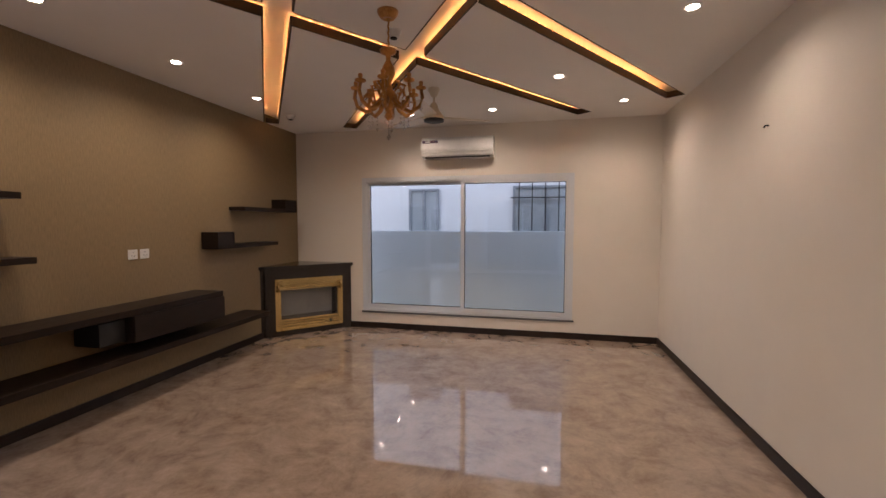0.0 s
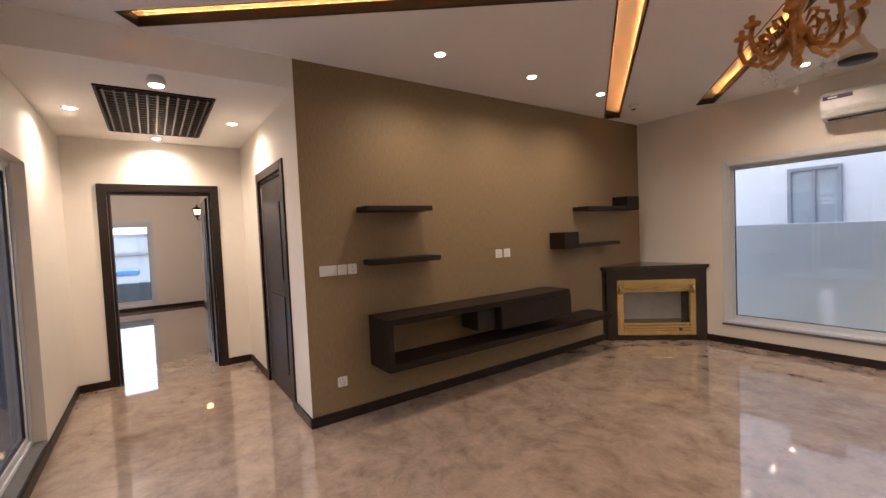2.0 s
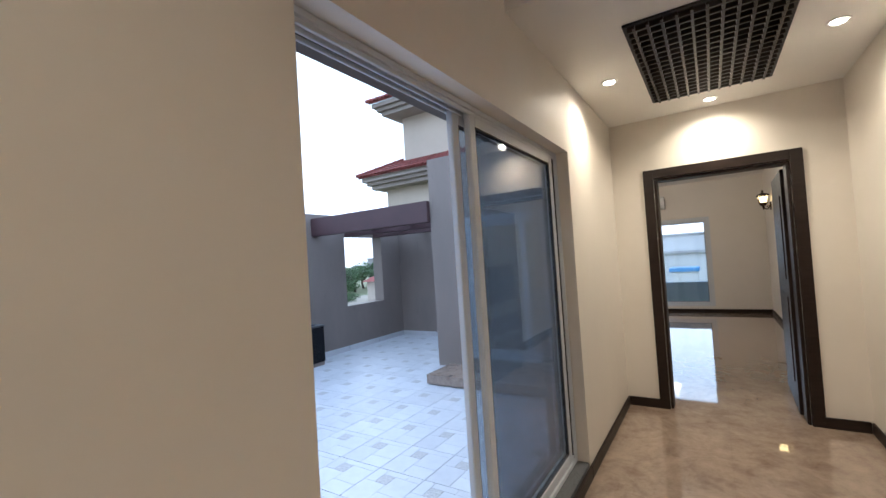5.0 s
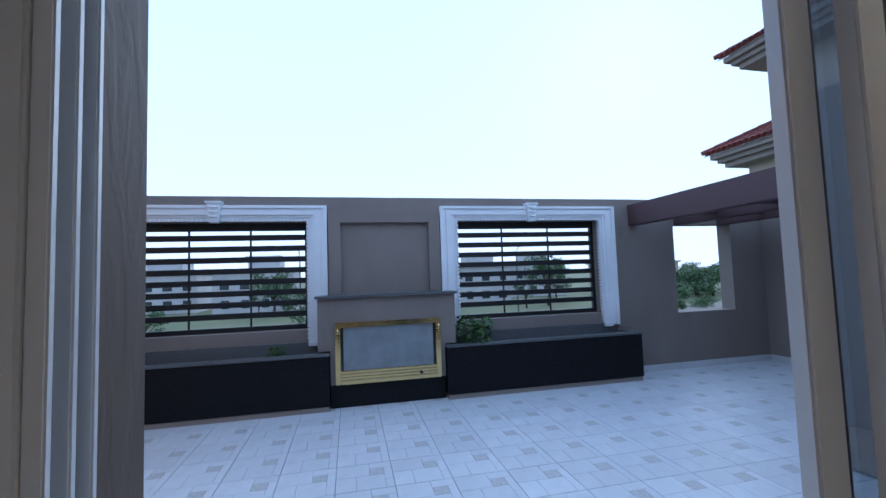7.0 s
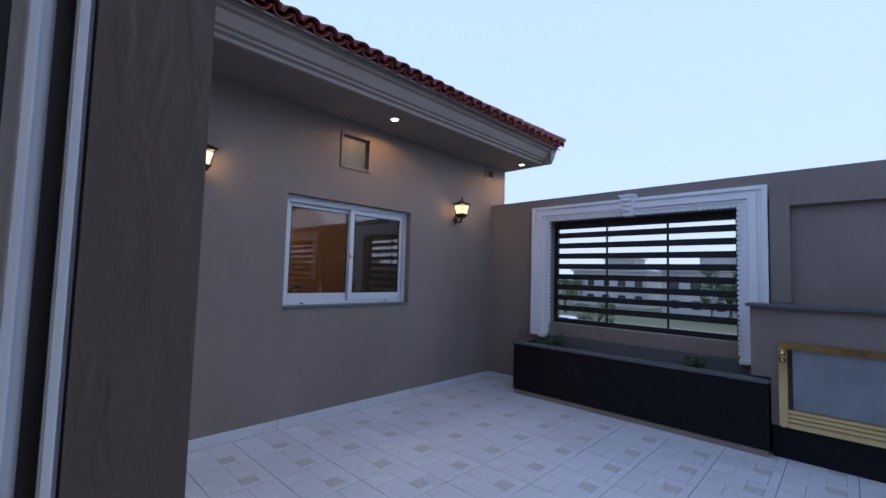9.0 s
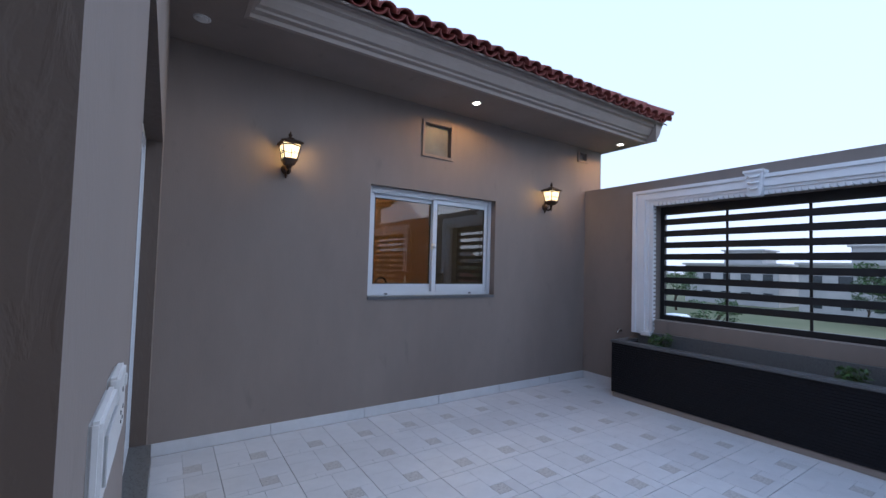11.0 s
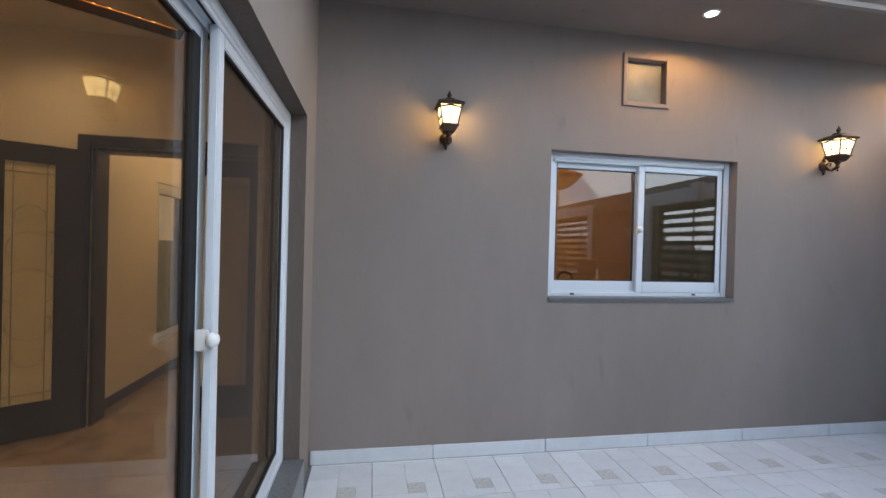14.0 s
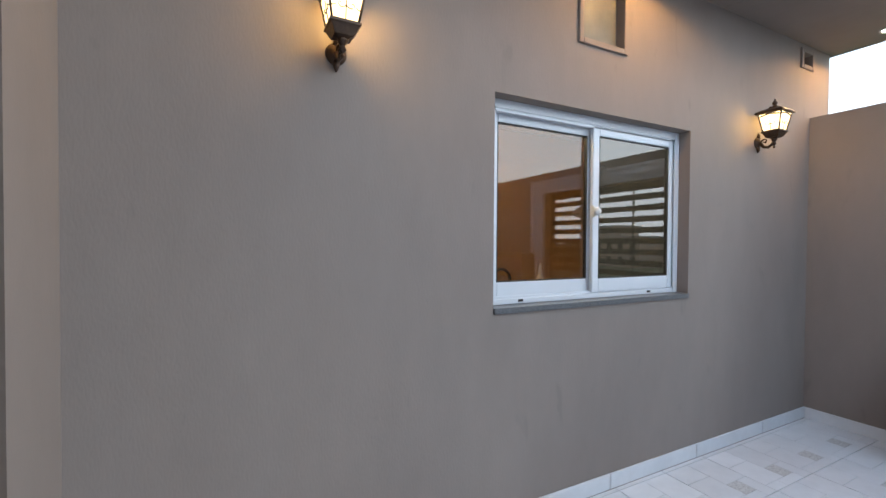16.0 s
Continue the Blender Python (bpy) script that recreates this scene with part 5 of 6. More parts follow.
def grille(x0, x1):
    c = (x0 + x1) / 2
    ob = thing("window_grille", (c, PY - 0.17, 0.80), "black horizontal steel bar grille in the parapet opening", "grille", "parapet grilles")
    w = (x1 - x0) / 2
    bm = bmesh.new()
    for q in ((-w, -w + 0.05, 0, 1.39), (w - 0.05, w, 0, 1.39), (-w + 0.05, w - 0.05, 0, 0.06), (-w + 0.05, w - 0.05, 1.29, 1.39)):
        add_box(bm, q[0], q[1], -0.025, 0.025, q[2], q[3], bevel=0.002)
    part("frame", bm, M_STEEL, ob)
    for i in range(8):
        z = 0.06 + (1.23 / 8.62) * (i + 1) - 0.025
        part("bar", box(-w + 0.05, w - 0.05, -0.02, 0.02, z - 0.012, z + 0.060, bevel=0.002), M_STEEL, ob)
    for x in (-w / 3, w / 3):
        part("upright", box(x - 0.012, x + 0.012, -0.032, -0.021, 0.06, 1.29), M_STEEL, ob)
    return ob


grille(1.51, 3.69)
grille(-2.70, -0.485)


def planter(x0, x1):
    ob = thing("planter", (x0, PY + 0.003, ZT), "long built-in planter with black grooved front and grey granite rim", "planter", "terrace planters")
    w, d, h = x1 - x0, 0.415, 0.68
    part("base_strip", box(0.01, w - 0.01, 0.02, d - 0.008, 0.0, 0.058, bevel=0.003), M_CORNICE, ob, "beige base strip")
    n = 22
    for k in range(n):
        z = 0.060 + k * (h - 0.092) / n
        part("cladding_slat", box(0.0, w, d - 0.03, d + 0.002, z + 0.002, z + (h - 0.092) / n - 0.001), M_BLACK, ob, "black stone cladding strip")
    bm = bmesh.new()
    add_box(bm, 0.004, 0.08, 0.002, d - 0.03, 0.059, h - 0.032)
    add_box(bm, w - 0.08, w - 0.004, 0.002, d - 0.03, 0.059, h - 0.032)
    add_box(bm, 0.08, w - 0.08, d - 0.10, d - 0.03, 0.059, h - 0.032)
    part("trough_wall", bm, M_BLACK, ob)
    bm = bmesh.new()
    add_box(bm, -0.012, w + 0.012, d - 0.11, d + 0.02, h - 0.03, h, bevel=0.005)
    add_box(bm, -0.012, 0.10, 0.002, d - 0.11, h - 0.03, h, bevel=0.004)
    add_box(bm, w - 0.10, w + 0.012, 0.002, d - 0.11, h - 0.03, h, bevel=0.004)
    part("granite_rim", bm, M_GRANITE, ob, "grey granite rim")
    part("back_upstand", box(0.10, w - 0.10, 0.002, 0.03, h - 0.1, h + 0.10), M_GRANITE, ob)
    part("soil", box(0.08, w - 0.08, 0.03, d - 0.10, h - 0.16, h - 0.05), M_SOIL, ob, "dark planting soil")
    return ob


M_SOIL = surface("dark_soil", (0.06, 0.045, 0.035), (0.025, 0.02, 0.016), 0.95, 40, bump=1.0, bump_scale=50, dist=0.02)
planter(1.245, 3.97)
planter(-3.03, -0.205)


def leaf_clump(bm, centre, spread, count, size, rng, flat=0.35):
    for _ in range(count):
        u = rng.uniform(0, 2 * math.pi)
        r = spread * math.sqrt(rng.random())
        p = Vector(centre) + Vector((r * math.cos(u), r * math.sin(u), rng.uniform(-flat, flat) * spread))
        s = size * rng.uniform(0.6, 1.25)
        q = Euler((rng.uniform(-1.1, 1.1), rng.uniform(-1.1, 1.1), rng.uniform(0, 6.28))).to_matrix()
        pts = [(0, -s, 0), (0.42 * s, 0, 0.12 * s), (0, s, 0), (-0.42 * s, 0, 0.12 * s)]
        bm.faces.new([bm.verts.new(p + q @ Vector(v)) for v in pts])


M_LEAF = surface("green_leaf", (0.070, 0.13, 0.035), (0.035, 0.075, 0.02), 0.5, 6, bump=0.1, rand=0.3)
M_BARK = surface("brown_bark", (0.09, 0.065, 0.045), (0.04, 0.03, 0.02), 0.9, 12, (1, 1, 0.3), 0.8, 30, dist=0.02)


def small_plant(where, size, seed, label):
    rng = random.Random(seed)
    ob = thing("potted_shrub", where, label, "plant", "planter shrubs")
    bm = bmesh.new()
    for k in range(7):
        a = rng.uniform(0, 6.28)
        add_tube(bm, [(0, 0, 0), (0.35 * size * math.cos(a), 0.35 * size * math.sin(a), size * rng.uniform(0.4, 0.8))], [0.006, 0.002], 5)
    part("stem", bm, M_BARK, ob)
    bm = bmesh.new()
    leaf_clump(bm, (0, 0, size * 0.5), size * 0.75, 220, size * 0.16, rng, 0.6)
    part("foliage", bm, M_LEAF, ob, "green leaves")


small_plant((-0.60, PY + 0.18, 0.495), 0.37, 3, "bushy green shrub growing in the planter")
small_plant((3.49, PY + 0.20, 0.495), 0.17, 5, "small dark green seedling in the planter")
small_plant((1.86, PY + 0.22, 0.495), 0.15, 7, "small dark green seedling in the planter")
tap = thing("garden_tap", (4.12, PY, 0.605), "small metal garden tap on the parapet", "tap")
part("spout", add_tube(bmesh.new(), [(0, 0.0, 0), (0, 0.07, 0), (0, 0.09, -0.03)], 0.010, 8), M_CHROME, tap)
part("tap_handle", add_tube(bmesh.new(), [(-0.025, 0.05, 0.022), (0.025, 0.05, 0.022)], 0.006, 6), M_CHROME, tap)


def terrace_fireplace():
    x0, x1 = -0.20, 1.24
    c = (x0 + x1) / 2
    ob = thing("outdoor_fireplace", (c, PY, 0), "taupe rendered terrace fireplace with brass fire front", "fireplace")
    w, d = (x1 - x0) / 2, 0.335
    bm = bmesh.new()
    add_box(bm, -w + 0.006, w - 0.006, 0.002, d, 0.15, 0.56)
    add_box(bm, -w - 0.14, w + 0.14, 0.084, d, 0.5605, 1.195)
    part("chimney_breast", bm, M_TAUPE, ob)
    part("granite_shelf", box(-w - 0.17, w + 0.17, 0.084, d + 0.055, 1.196, 1.228, bevel=0.005), M_GRANITE, ob, "dark grey granite shelf")
    part("plinth", box(-w + 0.008, w - 0.008, 0.002, d - 0.028, ZT, 0.15, bevel=0.004), M_BLACK, ob, "black stone plinth")
    fr = new("fire_front")
    fr.parent = ob
    fr.matrix_local = pose(0, d + 0.002, 0, 0, 0, 180)
    brass_surround(fr, 1.31, 0.745, -0.655, 0.15, 0.0, M_PALEGLASS, swag=False)
    return ob


M_PALEGLASS = surface("dusty_fire_glass", (0.27, 0.29, 0.31), (0.19, 0.205, 0.22), 0.18, 4, bump=0.02)
terrace_fireplace()

# shallow framed niche above the fireplace: raised taupe border
ni = thing("wall_niche", (0.51, PY, 0), "shallow recessed taupe panel above the fireplace", "wall panel")
for q in ((-0.74, -0.585, 1.232, 2.31), (0.585, 0.74, 1.232, 2.31), (-0.585, 0.585, 2.165, 2.31)):
    part("border", box(q[0], q[1], 0.001, 0.065, q[2], q[3], bevel=0.003), M_TAUPE, ni)


def pergola():
    ob = thing("pergola", (BX, -4.0, 2.10), "maroon painted steel pergola beams over the terrace bay", "pergola")
    for x in (0.0, -0.82, -1.64):
        part("beam", box(x - 0.075, x + 0.075, -1.334, 1.25, 0.0, 0.32, bevel=0.006), M_PURPLE, ob)
    for y in (-0.55, 0.35):
        part("cross_beam", box(-2.44, 0.0, y - 0.04, y + 0.04, 0.06, 0.24, bevel=0.004), M_PURPLE, ob)
    return ob


pergola()

# ---- eaves, cornice and clay roof ----
def eaves():
    bm = bmesh.new()
    add_box(bm, 4.075, 7.5, -5.72, WY, SOF, SOF + 0.08)
    tagged(part("soffit_wing", bm, M_TAUPE), "flat taupe soffit under the wing roof", "soffit", kind="structure")
    tagged(part("soffit_house", box(1.8, 4.075, -0.72, WY + 0.05, SOF, SOF + 0.08), M_TAUPE), "flat taupe soffit along the house wall", "soffit", kind="structure")
    prof = [(0.0, -0.005), (-0.03, 0.0), (-0.03, 0.035), (-0.06, 0.05), (-0.06, 0.07), (-0.085, 0.085), (-0.11, 0.14), (-0.12, 0.18), (-0.15, 0.195), (-0.15, 0.23), (-0.175, 0.24), (-0.175, 0.275), (0.0, 0.275)]
    bm = bmesh.new()
    add_prism(bm, prof, Matrix(((1, 0, 0, 4.075), (0, 0, 1, 0), (0, 1, 0, SOF), (0, 0, 0, 1))), -5.72, -0.72)
    tagged(part("cornice_wing", bm, M_CORNICE), "stepped beige cornice under the roof edge", "cornice", kind="structure")
    bm = bmesh.new()
    add_prism(bm, prof, Matrix(((0, 0, 1, 0), (1, 0, 0, -0.72), (0, 1, 0, SOF), (0, 0, 0, 1))), 1.8, 4.075)
    tagged(part("cornice_house", bm, M_CORNICE), "stepped beige cornice along the house", "cornice", kind="structure")
    bm = bmesh.new()
    add_prism(bm, prof, Matrix(((0, 0, 1, 0), (1, 0, 0, -5.72), (0, 1, 0, SOF), (0, 0, 0, 1))), 3.90, 7.5)
    tagged(part("cornice_wing_end", bm, M_CORNICE), "stepped beige cornice at the wing end", "cornice", kind="structure")


eaves()


def half_tube(length, r0, r1, up, steps=8, thick=0.014):
    """A curved clay tile: an arched shell along +x, rim to rim."""
    bm = bmesh.new()
    ends = []
    for x, r in ((0, r0), (length, r1)):
        outer = [bm.verts.new((x, r * math.cos(math.pi * i / steps), up * r * 0.85 * math.sin(math.pi * i / steps))) for i in range(steps + 1)]
        inner = [bm.verts.new((x, (r - thick) * math.cos(math.pi * i / steps), up * (r - thick) * 0.85 * math.sin(math.pi * i / steps))) for i in range(steps + 1)]
        ends.append((outer, inner))
    (o0, i0), (o1, i1) = ends
    for i in range(steps):
        for quad in ((o0[i], o1[i], o1[i + 1], o0[i + 1]), (i0[i], i0[i + 1], i1[i + 1], i1[i]), (o0[i], o0[i + 1], i0[i + 1], i0[i]), (o1[i], i1[i], i1[i + 1], o1[i + 1])):
            f = bm.faces.new(quad)
            f.smooth = True
    bmesh.ops.recalc_face_normals(bm, faces=bm.faces[:])
    return bm


def tile_mesh(name, up):
    me = bpy.data.meshes.new(name)
    bm = half_tube(0.40, 0.082, 0.066, up)
    bm.to_mesh(me)
    bm.free()
    me.materials.append(M_CLAY)
    return me


COVER, PAN = tile_mesh("cover_tile", 1), tile_mesh("pan_tile", -1)


def clay_roof(name, corner, turn, width, rows, pitch, label, mirror=False):
    """A tiled slope; local x runs up the slope, y along the eave from the corner."""
    ob = tagged(new(name), label, "roof", kind="structure")
    ob.matrix_world = pose(*corner, 0, 0, turn) @ Matrix.Diagonal((1, -1 if mirror else 1, 1, 1))
    slope = math.tan(radians(pitch))
    run = rows * 0.33 * math.cos(radians(pitch))
    bm = bmesh.new()
    add_prism(bm, [(0.0, 0.02), (run, min(run, width * 0.5)), (run, width), (0.0, width)], None, 0, 0.02)
    bm.transform(Matrix(((1, 0, 0, 0), (0, 1, 0, 0), (slope, 0, 1, -0.03), (0, 0, 0, 1))))
    part("roof_deck", bm, M_CORNICE, ob)
    step = 0.165
    n = int(width / step)
    for r in range(rows):
        x = r * 0.33 * math.cos(radians(pitch)) - 0.05
        for k in range(n):
            y = 0.09 + k * step
            if y < x * 0.98 - 0.05:
                continue
            for me, nm, dz, dy in ((COVER, "cover_tile", 0.035, 0.0), (PAN, "pan_tile", 0.055, step / 2)):
                t = new(nm, me)
                t.parent = ob
                t.matrix_local = pose(x, y + dy, x * slope + dz + 0.012, 0, -pitch + 2.0, 0)
    hip = bmesh.new()
    tmp_len = run * math.sqrt(2 + slope * slope)
    m = int(tmp_len / 0.34)
    for k in range(m):
        u = k / m
        p = Vector((run * u - 0.04, run * u + 0.0, run * u * slope + 0.07))
        tb = half_tube(0.42, 0.10, 0.085, 1)
        tb.transform(Matrix.Translation(p) @ Euler((0, -math.atan(slope / math.sqrt(2)), radians(45))).to_matrix().to_4x4())
        merge(hip, tb)
    part("hip_tiles", hip, M_CLAY, ob, "red clay hip tiles")
    return ob


clay_roof("roof_wing", (3.86, -5.94, SOF + 0.265), 0, 5.2, 5, 31, "red barrel clay tile roof over the wing")

# ---- surroundings ----
M_SLATE = surface("slate_blue_paint", (0.20, 0.25, 0.28), (0.16, 0.20, 0.23), 0.7, 2)
M_WHITE = surface("pale_grey_house_paint", (0.64, 0.63, 0.60), (0.56, 0.555, 0.54), 0.8, 0.5, bump=0.1)
M_BLUEGREY = surface("blue_grey_wall_paint", (0.60, 0.635, 0.635), (0.53, 0.56, 0.56), 0.8, 0.8, bump=0.1)
M_BLUEROOF = surface("blue_sheet_metal", (0.12, 0.30, 0.55), (0.10, 0.25, 0.47), 0.4, 3)
M_FAR = surface("weathered_pale_plaster", (0.50, 0.48, 0.46), (0.36, 0.35, 0.345), 0.9, 0.3, bump=0.1)
M_GRASS = surface("dry_grass_ground", (0.16, 0.155, 0.075), (0.10, 0.12, 0.05), 0.95, 0.08, bump=0.4, bump_scale=2)
M_ROAD = surface("asphalt", (0.085, 0.085, 0.088), (0.06, 0.06, 0.062), 0.9, 1.5, bump=0.2)
M_DUST = surface("pale_dusty_verge", (0.30, 0.26, 0.20), (0.22, 0.19, 0.145), 0.95, 0.4, bump=0.2)
M_BEIGE = surface("beige_house_paint", (0.50, 0.42, 0.34), (0.43, 0.36, 0.29), 0.8, 0.6, bump=0.1)
M_PANE = surface("dark_window_pane", (0.05, 0.06, 0.07), (0.03, 0.035, 0.04), 0.12, 2, bump=0.0)
GZ = -4.0
tagged(part("ground", box(-1500, 1500, -1500, 1500, GZ - 1, GZ), M_GRASS), "dry grassy ground around the houses", "ground", kind="structure")
tagged(part("road", box(-400, 400, -44, -33, GZ, GZ + 0.02), M_ROAD), "grey asphalt road", "road", kind="structure")
tagged(part("verge", box(-400, 400, -33, -25, GZ, GZ + 0.012), M_DUST), "pale dusty verge along the road", "pavement", kind="structure")
tagged(part("verge_far", box(-400, 400, -54, -44, GZ, GZ + 0.012), M_DUST), "pale dusty verge along the road", "pavement", kind="structure")
tagged(part("wall_balcony", box(-10.45, -10.2, -2.55, 1.95, GZ, 0.58, bevel=0.01), M_SLATE), "slate-blue painted balcony parapet outside the bedroom", "wall", kind="structure")
nb = thing("neighbour_house", (0, 9.5, GZ), "pale painted neighbouring house across the side passage", "house")
part("wall", box(-6, 14, 0, 6, 0, 10.5), M_WHITE, nb)
part("roof", box(-6.2, 14.2, -0.2, 6.2, 10.5, 10.8), M_WHITE, nb)


M_GREYFRAME = surface("grey_painted_frame", (0.24, 0.25, 0.26), (0.20, 0.21, 0.22), 0.5, 6)


def house_window(parent, x0, x1, z0, z1, bars=0, y=0.0):
    w = new("window")
    w.parent = parent
    bm = bmesh.new()
    f = 0.05
    for q in ((x0, x0 + f, z0, z1), (x1 - f, x1, z0, z1), (x0 + f, x1 - f, z0, z0 + f), (x0 + f, x1 - f, z1 - f, z1), ((x0 + x1) / 2 - f / 2, (x0 + x1) / 2 + f / 2, z0 + f, z1 - f)):
        add_box(bm, q[0], q[1], y - 0.05, y - 0.004, q[2], q[3])
    part("window_frame", bm, M_GREYFRAME, w, "grey window frame")
    part("pane", box(x0 + f, x1 - f, y - 0.02, y - 0.004, z0 + f, z1 - f), M_FROST, w, "grey frosted pane")
    for k in range(bars):
        x = x0 + (x1 - x0) * (k + 0.5) / bars
        part("security_bar", box(x - 0.012, x + 0.012, y - 0.12, y - 0.09, z0 - 0.05, z1 + 0.05), M_STEEL, w)
    if bars:
        for z in (z0 + 0.25, z1 - 0.25):
            part("security_bar", box(x0 - 0.05, x1 + 0.05, y - 0.125, y - 0.095, z - 0.012, z + 0.012), M_STEEL, w)


house_window(nb, 0.90, 1.57, 5.1, 6.32)
house_window(nb, 3.14, 4.45, 5.1, 6.35, 5)
tagged(part("wall_boundary", box(-8, 14, 8.0, 8.22, GZ, 1.44, bevel=0.01), M_BLUEGREY), "blue-grey painted boundary wall", "wall", kind="structure")


def tower_house():
    ob = thing("tiled_house", (-9.0, 0, 0), "beige house with stepped cornices and red clay roofs", "house")
    part("wall", box(-7.0, -0.75, -8.9, -4.4, GZ, 4.2), M_BEIGE, ob)
    part("wall", box(-7.0, -1.0, -8.2, -4.4, 4.2, 6.7), M_BEIGE, ob)
    for z, y in ((4.16, -9.52), (6.66, -8.87)):
        bm = bmesh.new()
        for a, z0, z1 in ((0.30, 0.0, 0.14), (0.18, 0.14, 0.26), (0.06, 0.26, 0.40)):
            add_box(bm, -8.0, -a, y + a, -4.2, z + z0, z + z1, bevel=0.01)
        part("cornice", bm, M_CORNICE, ob)
    return ob


tower_house()
for z, y in ((4.60, -9.62), (7.10, -8.97)):
    rf = clay_roof("roof_tower", (-9.0, y, z - 0.03), 180, 4.2, 4, 26, "red barrel clay tile roof of the beige house", mirror=True)


def far_house(x, y, w, d, h, material, seed):
    rng = random.Random(seed)
    ob = thing("far_house", (x, y, GZ), "plain pale flat-roofed house across the road", "house", "houses across the road")
    part("wall", box(-w / 2, w / 2, -d / 2, d / 2, 0, h), material, ob)
    part("roof", box(-w / 2 - 0.4, w / 2 + 0.4, -d / 2 - 0.4, d / 2 + 0.4, h, h + 0.35), M_FAR, ob)
    part("upper_wall", box(-w * 0.3, w * 0.1, -d * 0.3, d * 0.3, h + 0.35, h + 2.6), material, ob)
    part("upper_roof", box(-w * 0.33, w * 0.13, -d * 0.33, d * 0.33, h + 2.6, h + 2.85), M_FAR, ob)
    for f in range(2):
        for k in range(int(w / 3.2)):
            xx = -w / 2 + 1.5 + k * 3.2
            zz = 0.9 + f * 3.2
            if zz + 1.4 > h:
                continue
            part("window", box(xx - 0.7, xx + 0.7 * rng.uniform(0.6, 1.2), d / 2, d / 2 + 0.05, zz, zz + 1.4), M_PANE, ob)
    return ob


rng = random.Random(11)
for k, (x, y, w) in enumerate(((-62, -84, 16), (-40, -92, 14), (-22, -78, 12), (-4, -96, 18), (17, -82, 13), (36, -90, 15), (58, -80, 14), (82, -95, 18), (-88, -70, 16), (-110, -60, 14), (-75, 6, 16), (-70, -18, 13))):
    far_house(x, y, w, 10, rng.choice((4.2, 6.6, 7.0)), M_FAR if k % 3 else M_BEIGE, k)
far_house(-70, -1.5, 10, 16, 4.4, M_WHITE, 31)
shed = thing("sheet_metal_shed", (-58, -2.2, GZ), "low blue sheet-metal shed beyond the bedroom window", "shed")
part("wall", box(-1.6, 1.6, -1.4, 1.4, 0, 2.3), M_WHITE, shed)
part("roof", box(-1.8, 1.8, -1.6, 1.6, 2.3, 2.75, bevel=0.02), M_BLUEROOF, shed, "bright blue metal roof")
lowh = thing("tiled_bungalow", (-50.2, -41.2, GZ), "low beige bungalow with a red tiled roof", "house")
part("wall", box(-4, 4, -3, 3, 0, 3.0), M_BEIGE, lowh)
bm = bmesh.new()
q = [bm.verts.new(v) for v in ((-4.6, -3.6, 3.0), (4.6, -3.6, 3.0), (4.6, 3.6, 3.0), (-4.6, 3.6, 3.0), (-2.0, 0, 4.9), (2.0, 0, 4.9))]
for f in ((0, 1, 5, 4), (1, 2, 5), (2, 3, 4, 5), (3, 0, 4), (3, 2, 1, 0)):
    bm.faces.new([q[i] for i in f])
part("roof", bm, M_CLAY, lowh, "red tiled hip roof")


def tree(where, height, spread, seed, label):
    rg = random.Random(seed)
    ob = thing("tree", where, label, "tree", "trees beyond the terrace")
    bm = bmesh.new()
    add_tube(bm, [(0, 0, 0), (0.05 * height * rg.uniform(-1, 1), 0, height * 0.3), (0.04 * height * rg.uniform(-1, 1), 0.03 * height, height * 0.62)], [height * 0.035, height * 0.026, height * 0.012], 8)
    tips = []
    for k in range(9):
        a = k * 2.4 + rg.random()
        z = height * rg.uniform(0.3, 0.5)
        tip = (spread * rg.uniform(0.5, 0.95) * math.cos(a), spread * rg.uniform(0.5, 0.95) * math.sin(a), height * rg.uniform(0.55, 0.92))
        add_tube(bm, [(0, 0, z), (tip[0] * 0.5, tip[1] * 0.5, (z + tip[2]) / 2 + 0.05 * height), tip], [height * 0.012, height * 0.008, height * 0.003], 6)
        tips.append(tip)
    part("trunk", bm, M_BARK, ob)
    bm = bmesh.new()
    for tip in tips:
        for j in range(3):
            c = (tip[0] + spread * rg.uniform(-0.3, 0.3), tip[1] + spread * rg.uniform(-0.3, 0.3), tip[2] + spread * rg.uniform(-0.2, 0.25))
            leaf_clump(bm, c, spread * rg.uniform(0.22, 0.36), 70, spread * 0.075, rg, 0.7)
    part("crown", bm, M_LEAF, ob, "uneven green leafy crown")
    return ob


t1 = tree((-30, -62, GZ), 7.5, 3.4, 1, "leafy green tree beyond the road")
t2 = tree((3.5, -31, GZ), 4.6, 1.7, 2, "young leafy green tree near the road")
t3 = tree((12, -66, GZ), 6.5, 3.0, 3, "leafy green tree beyond the road")
rng = random.Random(5)
for k in range(34):
    src = (t1, t2, t3)[k % 3]
    x = -120 + k * 7.2 + rng.uniform(-3, 3)
    y = rng.choice((-58, -63, -68, -74, -105)) + rng.uniform(-3, 3)
    s = rng.uniform(0.6, 0.95)
    if -92 < x < -42:
        continue
    copy_thing(src, pose(x, y, GZ, 0, 0, rng.uniform(0, 360)) @ Matrix.Diagonal((s, s, s, 1)))
for x, y, s in ((14.5, -31, 0.8),):
    copy_thing(t2, pose(x, y, GZ, 0, 0, x * 40) @ Matrix.Diagonal((s, s, s, 1)))


rng = random.Random(21)
for k in range(20):
    r, a = rng.uniform(84, 125), radians(rng.uniform(219, 232))
    s = rng.uniform(0.50, 0.72) * r / 95
    copy_thing((t1, t3)[k % 2], pose(r * math.cos(a), r * math.sin(a), GZ, 0, 0, rng.uniform(0, 360)) @ Matrix.Diagonal((s * 1.4, s * 1.4, s, 1)))


